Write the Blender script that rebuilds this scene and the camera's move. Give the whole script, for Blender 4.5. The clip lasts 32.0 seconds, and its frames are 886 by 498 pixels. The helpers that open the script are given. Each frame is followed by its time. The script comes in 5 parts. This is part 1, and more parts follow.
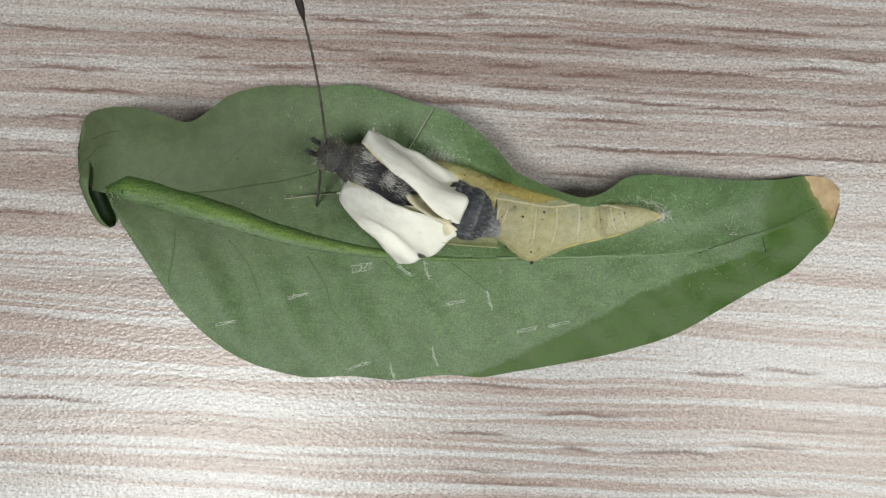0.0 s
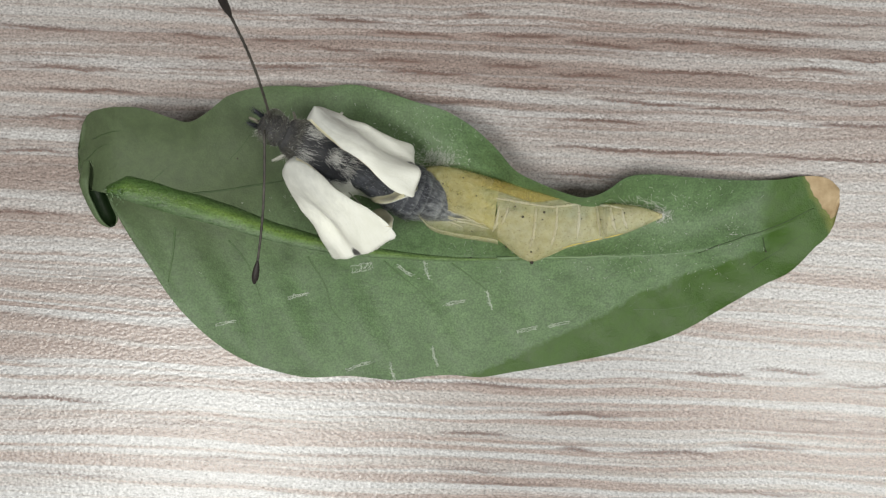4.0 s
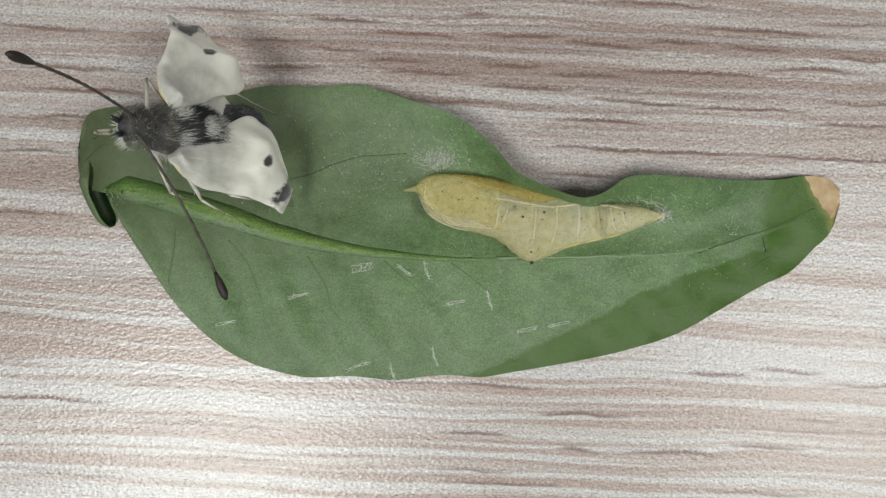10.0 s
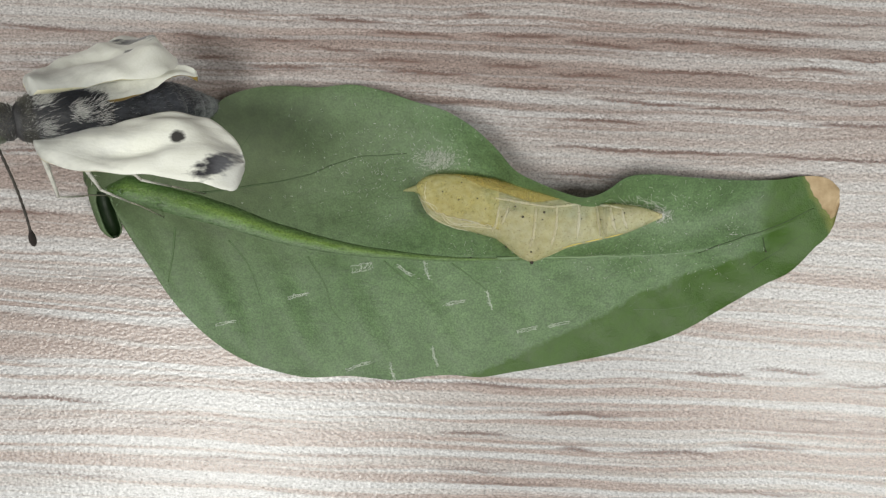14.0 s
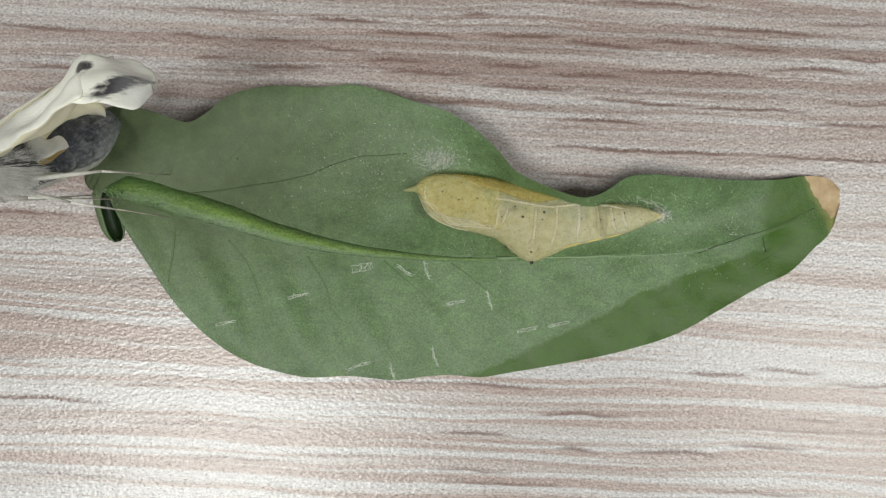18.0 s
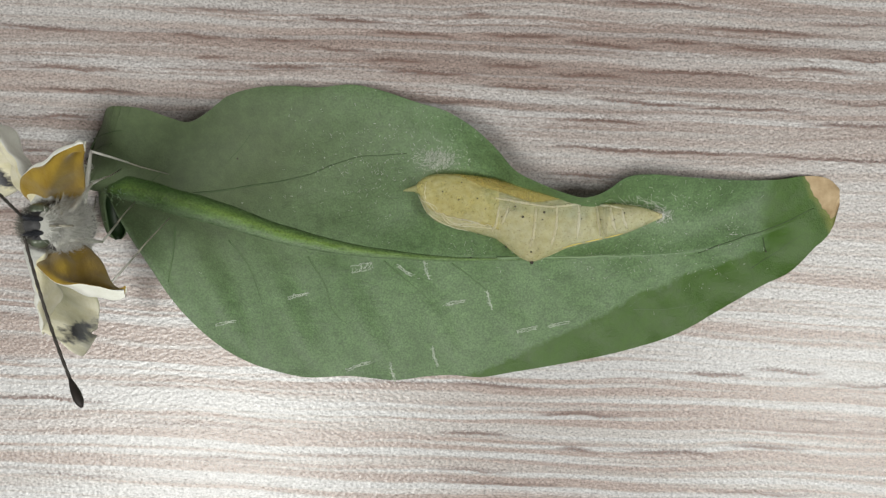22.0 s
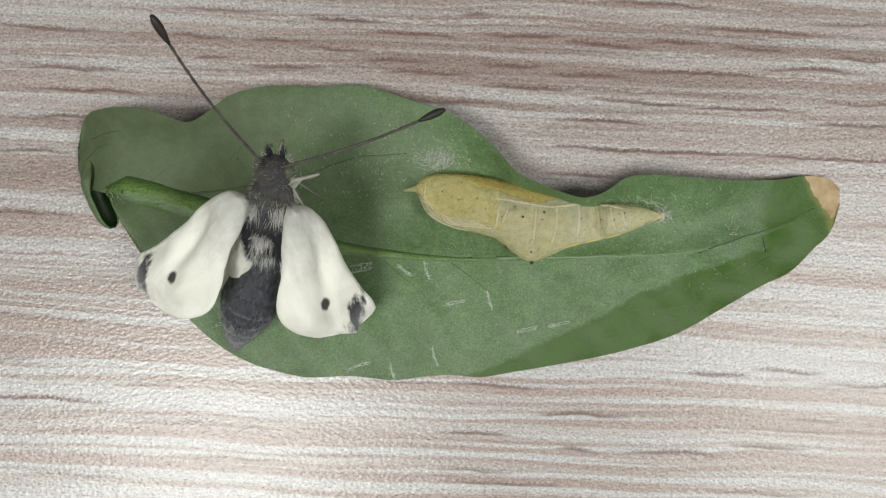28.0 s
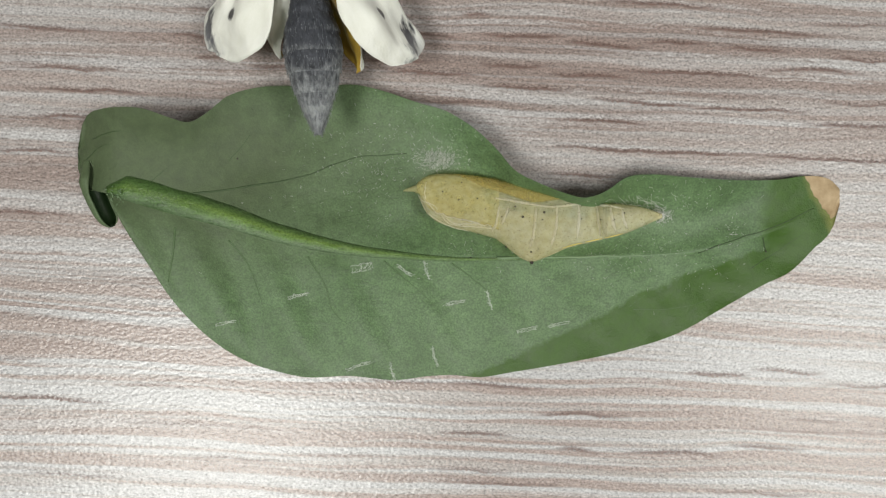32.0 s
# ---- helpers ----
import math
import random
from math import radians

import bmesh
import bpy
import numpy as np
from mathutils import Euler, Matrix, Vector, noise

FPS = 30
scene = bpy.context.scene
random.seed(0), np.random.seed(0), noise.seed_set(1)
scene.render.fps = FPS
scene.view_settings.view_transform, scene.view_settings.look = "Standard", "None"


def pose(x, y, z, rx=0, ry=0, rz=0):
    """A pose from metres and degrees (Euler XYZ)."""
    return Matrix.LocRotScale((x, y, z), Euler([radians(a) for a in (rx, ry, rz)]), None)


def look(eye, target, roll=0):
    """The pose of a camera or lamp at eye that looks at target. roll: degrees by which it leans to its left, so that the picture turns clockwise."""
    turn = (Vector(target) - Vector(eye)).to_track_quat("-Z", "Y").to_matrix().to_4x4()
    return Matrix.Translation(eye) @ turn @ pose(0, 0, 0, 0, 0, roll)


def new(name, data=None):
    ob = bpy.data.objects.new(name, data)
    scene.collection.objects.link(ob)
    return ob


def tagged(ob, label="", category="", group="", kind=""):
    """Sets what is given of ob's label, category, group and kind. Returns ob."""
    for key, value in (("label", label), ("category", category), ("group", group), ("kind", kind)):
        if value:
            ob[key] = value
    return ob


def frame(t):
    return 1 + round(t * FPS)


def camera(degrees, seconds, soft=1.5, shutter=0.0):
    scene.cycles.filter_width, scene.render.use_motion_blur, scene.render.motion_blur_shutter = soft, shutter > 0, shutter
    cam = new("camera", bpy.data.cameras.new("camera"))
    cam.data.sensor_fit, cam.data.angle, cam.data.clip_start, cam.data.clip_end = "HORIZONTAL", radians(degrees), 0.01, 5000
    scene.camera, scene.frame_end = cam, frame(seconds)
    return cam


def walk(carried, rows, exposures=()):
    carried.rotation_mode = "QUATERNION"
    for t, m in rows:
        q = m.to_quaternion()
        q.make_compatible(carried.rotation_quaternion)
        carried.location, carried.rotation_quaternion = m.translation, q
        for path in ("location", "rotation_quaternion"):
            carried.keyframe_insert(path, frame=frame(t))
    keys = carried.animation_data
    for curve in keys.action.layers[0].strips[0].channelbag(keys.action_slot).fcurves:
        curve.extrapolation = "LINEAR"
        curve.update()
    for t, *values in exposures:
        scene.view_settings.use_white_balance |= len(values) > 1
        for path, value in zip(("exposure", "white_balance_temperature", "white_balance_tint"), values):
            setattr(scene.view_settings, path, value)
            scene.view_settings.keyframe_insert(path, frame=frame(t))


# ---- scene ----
MM = 0.001
LENS = 60.62  # height of the camera over the table top, mm
cam = camera(60, 32.0, soft=1.3)
walk(cam, [(0, pose(0, 0, LENS * MM)), (32, pose(0, 0, LENS * MM))])

# ---- light: one ceiling panel, two added fill lamps, a plain room ----
scene.view_settings.exposure = 0.0
world = bpy.data.worlds.new("room_air")
world.use_nodes = True
world.node_tree.nodes["Background"].inputs[0].default_value = (0.9, 0.95, 1.0, 1)
world.node_tree.nodes["Background"].inputs[1].default_value = 0.03
scene.world = world


def area_lamp(name, eye, target, sx, sy, watts, colour):
    data = bpy.data.lights.new(name, "AREA")
    data.shape, data.size, data.size_y, data.energy, data.color = "RECTANGLE", sx, sy, watts, colour
    ob = new(name, data)
    ob.matrix_world = look(eye, target)
    return ob


KEY = (-0.46, -0.46, 1.55)
area_lamp("ceiling_panel_light", KEY, (0, 0, 0), 0.42, 0.42, 17.2, (0.985, 0.985, 0.925))
# added lamp with no known source, brightens the right of the table
area_lamp("added_fill_light", (0.85, -0.34, 1.55), (0, 0, 0), 0.6, 0.42, 13.0, (0.985, 0.985, 0.925))
# added soft fill from the east, where the wall has no opening
area_lamp("east_fill_light", (1.70, -0.30, 0.75), (0, 0, 0), 1.3, 1.1, 2.6, (0.90, 0.95, 1.0))


# ---- materials ----
def nd(nt, kind, ins=None, **props):
    n = nt.nodes.new("ShaderNode" + kind)
    for k, v in props.items():
        setattr(n, k, v)
    for k, v in (ins or {}).items():
        if isinstance(v, bpy.types.NodeSocket):
            nt.links.new(v, n.inputs[k])
        else:
            n.inputs[k].default_value = v
    return n


def base(name, rough=0.5, **ins):
    m = bpy.data.materials.new(name)
    m.use_nodes = True
    nt = m.node_tree
    b = nt.nodes["Principled BSDF"]
    b.inputs["Roughness"].default_value = rough
    for k, v in ins.items():
        b.inputs[k.replace("_", " ")].default_value = v
    return m, nt, b


def mm_coords(nt, sx=1000.0, sy=1000.0, sz=1000.0, rz=0.0):
    tc = nd(nt, "TexCoord")
    return nd(nt, "Mapping", {0: tc.outputs["Object"], "Rotation": (0, 0, radians(rz)), "Scale": (sx, sy, sz)}).outputs[0]


def fbm(nt, vec, scale, detail=4.0, rough=0.55):
    return nd(nt, "TexNoise", {"Vector": vec, "Scale": scale, "Detail": detail, "Roughness": rough}).outputs["Fac"]


def ramp(nt, fac, stops):
    r = nd(nt, "ValToRGB", {0: fac})
    el = r.color_ramp.elements
    while len(el) < len(stops):
        el.new(0.5)
    for e, (p, c) in zip(el, stops):
        e.position, e.color = p, (c if len(c) == 4 else (*c, 1))
    return r.outputs[0]


def grey(v):
    return (v, v, v)


def mix(nt, fac, a, b, how="MIX"):
    n = nd(nt, "Mix", data_type="RGBA", blend_type=how)
    for i, v in ((0, fac), (6, a), (7, b)):
        if isinstance(v, bpy.types.NodeSocket):
            nt.links.new(v, n.inputs[i])
        else:
            n.inputs[i].default_value = v if i == 0 else (*v, 1)
    return n.outputs[2]


def calc(nt, op, a, b=0.0, c=0.0):
    n = nd(nt, "Math", operation=op)
    for i, v in enumerate((a, b, c)):
        if isinstance(v, bpy.types.NodeSocket):
            nt.links.new(v, n.inputs[i])
        else:
            n.inputs[i].default_value = v
    return n.outputs[0]


def bump(nt, b, height, dist, strength=1.0):
    n = nd(nt, "Bump", {"Height": height, "Distance": dist * MM, "Strength": strength})
    nt.links.new(n.outputs[0], b.inputs["Normal"])


def put(nt, b, col=None, rough=None):
    if col:
        nt.links.new(col, b.inputs["Base Color"])
    if rough:
        nt.links.new(rough, b.inputs["Roughness"])


def near(nt, vec, x, y, rx, ry, soft, wob=None, amount=0.0):
    """1 inside an ellipse round (x, y), 0 outside, with a soft rim."""
    sp = nd(nt, "SeparateXYZ", {0: vec})
    dx = calc(nt, "DIVIDE", calc(nt, "SUBTRACT", sp.outputs[0], x), rx)
    dy = calc(nt, "DIVIDE", calc(nt, "SUBTRACT", sp.outputs[1], y), ry)
    d = calc(nt, "SQRT", calc(nt, "ADD", calc(nt, "MULTIPLY", dx, dx), calc(nt, "MULTIPLY", dy, dy)))
    if wob:
        d = calc(nt, "ADD", d, calc(nt, "MULTIPLY", calc(nt, "SUBTRACT", wob, 0.5), amount))
    n = nd(nt, "MapRange", {"Value": d, "From Min": 1 - soft, "From Max": 1 + soft, "To Min": 1.0, "To Max": 0.0})
    return n.outputs[0]


# Streaks of the print: from x to x, height, strength (mm over the table top)
STREAKS_NORTH = [
    (-21.6, -16.9, 16.74, 0.60),
    (-21.6, -12.7, 18.88, 0.50),
    (-15.8, -10.0, 16.47, 0.60),
    (-10.9, -4.6, 18.04, 0.80),
    (-6.0, 1.6, 16.92, 0.80),
    (1.4, 3.8, 18.44, 0.60),
    (2.9, 9.6, 16.83, 0.80),
    (-19.6, -16.9, 15.13, 0.60),
    (-10.9, -5.5, 15.67, 0.60),
    (-6.4, -1.1, 14.82, 0.70),
    (-15.4, -9.6, 14.29, 0.70),
    (-4.6, 2.5, 13.84, 0.85),
    (2.9, 8.3, 14.42, 0.80),
    (2.9, 10.1, 12.68, 0.80),
    (-2.0, 3.8, 11.52, 0.55),
    (-32.3, -23.4, 12.46, 0.70),
    (-32.3, -27.4, 10.40, 0.70),
    (-36.8, -28.8, 7.72, 0.55),
    (-36.8, -29.2, 2.86, 0.60),
    (-34.1, -25.4, 14.24, 0.60),
    (-36.3, -27.0, 17.46, 0.60),
    (-21.6, -14.9, 13.08, 0.35),
]
STREAKS_EAST = [
    (9.6, 15.9, 16.12, 0.80),
    (8.5, 14.8, 13.66, 0.80),
    (11.9, 22.1, 19.33, 0.60),
    (19.9, 30.2, 17.10, 0.80),
    (28.4, 37.3, 17.63, 0.50),
    (15.9, 21.0, 16.12, 0.70),
    (22.1, 27.3, 15.67, 0.70),
    (30.2, 37.3, 14.87, 0.60),
    (13.9, 25.7, 13.84, 0.90),
    (25.3, 33.3, 14.02, 0.70),
    (11.4, 20.4, 11.56, 0.70),
    (18.6, 28.8, 11.03, 0.70),
    (29.7, 38.2, 11.29, 0.60),
    (8.8, 16.3, 10.09, 0.80),
    (28.4, 38.2, 9.64, 0.70),
    (7.9, 24.8, 7.59, 0.80),
    (24.4, 38.2, 6.96, 0.80),
    (7.9, 14.1, 5.76, 0.70),
]
STREAKS_SOUTH = [
    (-36.8, -26.1, -11.92, 0.75),
    (-26.1, -19.8, -10.94, 0.45),
    (-26.1, -13.6, -13.88, 0.45),
    (-21.6, -11.8, -16.56, 0.50),
    (-12.7, -3.8, -16.25, 0.40),
    (-33.2, -24.7, -17.90, 0.50),
    (-35.9, -31.9, -8.66, 0.40),
    (-7.3, 0.7, -10.58, 0.50),
    (0.0, 7.9, -10.89, 0.70),
    (7.0, 14.8, -13.17, 0.70),
    (-0.6, 5.6, -14.60, 0.70),
    (8.8, 12.3, -15.89, 0.60),
    (14.1, 22.1, -16.16, 0.75),
    (22.6, 28.8, -15.71, 0.70),
    (19.2, 24.2, -9.87, 0.80),
    (24.4, 30.2, -9.73, 0.70),
    (29.3, 38.2, -10.85, 0.60),
    (27.1, 32.0, -13.57, 0.50),
    (22.6, 38.2, -14.51, 0.40),
    (-1.1, 5.6, -17.59, 0.50),
    (-1.1, 10.1, -18.62, 0.50),
    (20.8, 29.7, -19.38, 0.50),
]


def streak_field(nt, vec, rag):
    """Brown streaks with a soft upper and a sharp lower side, ending in points."""
    sp = nd(nt, "SeparateXYZ", {0: vec})
    level = calc(nt, "ADD", calc(nt, "MULTIPLY_ADD", sp.outputs[0], GRAIN_SLOPE, sp.outputs[1]), rag)
    p = nd(nt, "CombineXYZ", {0: sp.outputs[0], 1: level, 2: level}).outputs[0]
    total = 0.0
    for x0, x1, y, k in STREAKS_NORTH + STREAKS_EAST + STREAKS_SOUTH:
        xc, half, w = (x0 + x1) / 2, (x1 - x0) / 2 * 1.12, y + GRAIN_SLOPE * (x0 + x1) / 2
        c = nd(nt, "SeparateXYZ", {0: nd(nt, "Mapping", {0: p, "Scale": (1 / half, -1 / 0.33, 1 / 0.13), "Location": (-xc / half, w / 0.33, -w / 0.13)}).outputs[0]})
        body = calc(nt, "MULTIPLY_ADD", calc(nt, "MINIMUM", c.outputs[1], c.outputs[2]), k, k)
        ends = calc(nt, "SUBTRACT", 1.0, calc(nt, "MULTIPLY", c.outputs[0], c.outputs[0]))
        ends.node.use_clamp = True
        total = calc(nt, "MAXIMUM", total, calc(nt, "MULTIPLY", body, ends))
    return total


GRAIN_SLOPE = 0.045


def laminate():
    m, nt, b = base("laminate_wood_print", 0.4)
    v = mm_coords(nt, rz=2.2)
    flat = mm_coords(nt)
    warp = nd(nt, "TexNoise", {"Vector": nd(nt, "Mapping", {0: v, "Scale": (0.05, 0.12, 1)}).outputs[0], "Scale": 1.0, "Detail": 2.0}).outputs["Color"]
    vv = nd(nt, "VectorMath", {0: v, 1: nd(nt, "VectorMath", {0: warp, 1: (0, 2.0, 0)}, operation="MULTIPLY").outputs[0]}, operation="ADD").outputs[0]

    def st(sx, sy, off, det=3.0, ro=0.5):
        mp = nd(nt, "Mapping", {0: vv, "Location": (off, off * 1.7, 0), "Scale": (sx, sy, 1)}).outputs[0]
        return fbm(nt, mp, 1.0, det, ro)
    fine = fbm(nt, nd(nt, "Mapping", {0: v, "Scale": (1.3, 4.5, 1)}).outputs[0], 1.0, 3.0, 0.65)
    grain = fbm(nt, nd(nt, "Mapping", {0: v, "Scale": (4.6, 6.4, 1)}).outputs[0], 1.0, 3.0, 0.65)
    rag = calc(nt, "MULTIPLY_ADD", fine, 0.16, -0.08)
    sway = calc(nt, "ADD", calc(nt, "MULTIPLY_ADD", fbm(nt, flat, 0.22, 2.0), 0.9, -0.45), calc(nt, "MULTIPLY_ADD", grain, 0.6, -0.3))

    def streak(sx, sy, off, lo, hi, top, det=3.0):
        return ramp(nt, calc(nt, "ADD", st(sx, sy, off, det), rag), [(lo, grey(0)), (hi, grey(top))])
    # pinkish bands in the north, paler ones south; the north-west shade is painted in
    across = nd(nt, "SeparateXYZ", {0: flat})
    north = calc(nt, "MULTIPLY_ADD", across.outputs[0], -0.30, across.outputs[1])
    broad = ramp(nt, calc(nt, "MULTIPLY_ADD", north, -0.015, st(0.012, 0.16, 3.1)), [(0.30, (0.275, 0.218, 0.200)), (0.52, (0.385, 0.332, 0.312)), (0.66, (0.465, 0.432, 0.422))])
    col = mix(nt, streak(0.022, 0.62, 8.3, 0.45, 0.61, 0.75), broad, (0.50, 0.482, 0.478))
    col = mix(nt, streak(0.024, 0.72, 21.7, 0.50, 0.63, 0.62), col, (0.365, 0.292, 0.268))
    band = calc(nt, "ADD", fbm(nt, nd(nt, "Mapping", {0: vv, "Location": (31.0, 4.0, 0), "Scale": (0.014, 1.55, 1)}).outputs[0], 1.0, 1.0), calc(nt, "MULTIPLY_ADD", grain, 0.10, -0.05))
    south = nd(nt, "MapRange", {"Value": across.outputs[1], "From Min": 6.0, "From Max": -8.0, "To Min": 0.35, "To Max": 0.95}).outputs[0]
    col = mix(nt, calc(nt, "MULTIPLY", ramp(nt, band, [(0.51, grey(0)), (0.57, grey(1))]), south), col, (0.385, 0.308, 0.283))
    col = mix(nt, calc(nt, "MULTIPLY", ramp(nt, band, [(0.42, grey(1)), (0.48, grey(0))]), south), col, (0.535, 0.532, 0.545))
    col = mix(nt, streak(0.035, 1.30, 63.2, 0.57, 0.64, 0.40), col, (0.29, 0.215, 0.19))
    col = mix(nt, streak(0.030, 0.95, 91.4, 0.56, 0.64, 0.55, 4.0), col, (0.56, 0.558, 0.57))
    lines = calc(nt, "MULTIPLY", streak_field(nt, flat, sway), calc(nt, "MULTIPLY_ADD", grain, 1.5, 0.25))
    col = mix(nt, ramp(nt, lines, [(0.02, grey(0)), (0.52, grey(0.92))]), col, (0.165, 0.103, 0.088))
    col = mix(nt, 0.5, col, ramp(nt, fine, [(0.3, grey(0.32)), (0.7, grey(0.66))]), "OVERLAY")
    col = mix(nt, 0.75, col, ramp(nt, grain, [(0.34, grey(0.24)), (0.66, grey(0.74))]), "OVERLAY")
    put(nt, b, col, calc(nt, "MULTIPLY_ADD", grain, 0.20, 0.20))
    pearl = nd(nt, "TexVoronoi", {"Vector": nd(nt, "Mapping", {0: v, "Rotation": (0, 0, 0.7), "Scale": (3.0, 4.6, 1)}).outputs[0], "Scale": 1.0, "Randomness": 1.0}, feature="SMOOTH_F1").outputs["Distance"]
    bump(nt, b, calc(nt, "ADD", pearl, calc(nt, "MULTIPLY", grain, 0.6)), 0.026, 1.0)
    b.inputs["Specular IOR Level"].default_value = 0.55
    b.inputs["IOR"].default_value = 1.55
    return m


def leaf_skin(name="leaf_underside", dark=False):
    m, nt, b = base(name, 0.42)
    v = mm_coords(nt)
    big = fbm(nt, v, 0.09, 3.0)
    fine = fbm(nt, v, 1.1, 5.0, 0.65)
    spk = fbm(nt, v, 7.0, 2.0)
    pale = ramp(nt, big, [(0.35, (0.088, 0.156, 0.062)), (0.65, (0.118, 0.198, 0.088))])
    pale = mix(nt, 0.55, pale, ramp(nt, fine, [(0.3, grey(0.30)), (0.7, grey(0.66))]), "OVERLAY")
    pale = mix(nt, 0.6, pale, ramp(nt, spk, [(0.32, grey(0.28)), (0.68, grey(0.74))]), "OVERLAY")
    net = nd(nt, "TexVoronoi", {"Vector": v, "Scale": 1.7, "Randomness": 1.0}, feature="DISTANCE_TO_EDGE").outputs["Distance"]
    pale = mix(nt, ramp(nt, net, [(0.0, grey(0.16)), (0.10, grey(0.0))]), pale, (0.062, 0.118, 0.045))
    deep = mix(nt, 0.5, (0.046, 0.108, 0.010), ramp(nt, fine, [(0.3, grey(0.35)), (0.7, grey(0.62))]), "OVERLAY")
    # the bloom is rubbed off towards the tip
    sq = nd(nt, "SeparateXYZ", {0: v})
    dq = calc(nt, "ADD", calc(nt, "MULTIPLY", sq.outputs[0], 0.408), calc(nt, "MULTIPLY", sq.outputs[1], -0.913))
    dq = calc(nt, "ADD", dq, calc(nt, "ADD", calc(nt, "MULTIPLY_ADD", big, 2.4, -1.2), calc(nt, "MULTIPLY_ADD", fine, 1.2, -0.6)))
    slope = nd(nt, "MapRange", {"Value": dq, "From Min": 9.85, "From Max": 10.15}).outputs[0]
    rub = calc(nt, "MAXIMUM", near(nt, v, 30.62, 2.28, 5.6, 6.2, 0.10, big, 0.5), slope)
    col = deep if dark else mix(nt, rub, pale, deep)
    # olive, matt upper blade round the cut end
    olive = near(nt, v, -20.0, 7.0, 14.0, 7.4, 0.5, big, 0.6)
    if not dark:
        col = mix(nt, calc(nt, "MULTIPLY", olive, 0.8), col, mix(nt, 0.7, (0.074, 0.097, 0.047), ramp(nt, fine, [(0.3, grey(0.38)), (0.7, grey(0.6))]), "OVERLAY"))
        # yellowed fringe before the dry tip
        sp = nd(nt, "SeparateXYZ", {0: v})
        d = calc(nt, "ADD", calc(nt, "MULTIPLY", sp.outputs[0], 0.882), calc(nt, "MULTIPLY", sp.outputs[1], 0.471))
        d = calc(nt, "ADD", d, calc(nt, "MULTIPLY", calc(nt, "SUBTRACT", fine, 0.5), 0.9))
        edge = nd(nt, "MapRange", {"Value": d, "From Min": 27.1, "From Max": 27.9, "To Min": 0.0, "To Max": 0.8}).outputs[0]
        col = mix(nt, edge, col, (0.24, 0.25, 0.07))
    put(nt, b, col, calc(nt, "MULTIPLY_ADD", fine, 0.2, calc(nt, "MULTIPLY_ADD", olive, 0.16, 0.40)))
    b.inputs["Subsurface Weight"].default_value = 0.0
    bump(nt, b, calc(nt, "ADD", fine, calc(nt, "MULTIPLY", spk, 0.35)), 0.10, 0.7)
    return m


def midrib_skin():
    """Dark at the cut, yellow-green on the crest, pale along the lower edge; upper flank's shade painted in."""
    m, nt, b = base("midrib_skin", 0.5)
    v = mm_coords(nt)
    fine = fbm(nt, nd(nt, "Mapping", {0: v, "Scale": (0.7, 1.6, 1)}).outputs[0], 1.6, 5.0, 0.65)
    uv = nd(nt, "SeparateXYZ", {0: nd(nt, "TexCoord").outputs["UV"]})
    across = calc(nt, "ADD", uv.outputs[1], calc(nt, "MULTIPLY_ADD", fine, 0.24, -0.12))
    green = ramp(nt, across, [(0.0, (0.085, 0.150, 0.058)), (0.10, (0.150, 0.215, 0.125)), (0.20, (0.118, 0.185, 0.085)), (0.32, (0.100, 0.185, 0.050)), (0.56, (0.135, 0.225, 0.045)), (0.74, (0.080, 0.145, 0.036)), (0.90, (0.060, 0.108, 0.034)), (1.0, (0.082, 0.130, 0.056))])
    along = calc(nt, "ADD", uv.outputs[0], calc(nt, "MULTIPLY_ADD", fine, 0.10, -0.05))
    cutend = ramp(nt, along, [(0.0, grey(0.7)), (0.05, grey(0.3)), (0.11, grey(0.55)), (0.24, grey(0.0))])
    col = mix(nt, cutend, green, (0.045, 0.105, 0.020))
    far = ramp(nt, along, [(0.45, grey(0.0)), (0.95, grey(0.85))])
    col = mix(nt, far, col, (0.118, 0.190, 0.082))
    spk = fbm(nt, v, 6.0, 2.0)
    col = mix(nt, 0.6, col, ramp(nt, spk, [(0.32, grey(0.30)), (0.68, grey(0.72))]), "OVERLAY")
    col = mix(nt, 0.5, col, ramp(nt, fine, [(0.3, grey(0.33)), (0.7, grey(0.66))]), "OVERLAY")
    put(nt, b, col, calc(nt, "MULTIPLY_ADD", fine, 0.2, 0.36))
    bump(nt, b, calc(nt, "ADD", fine, calc(nt, "MULTIPLY", spk, 0.4)), 0.12, 0.8)
    return m


def plain(name, c1, c2, scale, rough=0.5, bumpy=0.0, det=4.0, stretch=(1, 1, 1), **ins):
    m, nt, b = base(name, rough, **ins)
    v = mm_coords(nt, 1000 * stretch[0], 1000 * stretch[1], 1000 * stretch[2])
    f = fbm(nt, v, scale, det, 0.6)
    big = fbm(nt, v, scale * 0.17, 2.0)
    f2 = calc(nt, "ADD", calc(nt, "MULTIPLY", f, 0.65), calc(nt, "MULTIPLY", big, 0.35))
    put(nt, b, ramp(nt, f2, [(0.34, c1), (0.66, c2)]), calc(nt, "MULTIPLY_ADD", f, 0.2, rough - 0.1))
    if bumpy:
        bump(nt, b, f, bumpy)
    return m


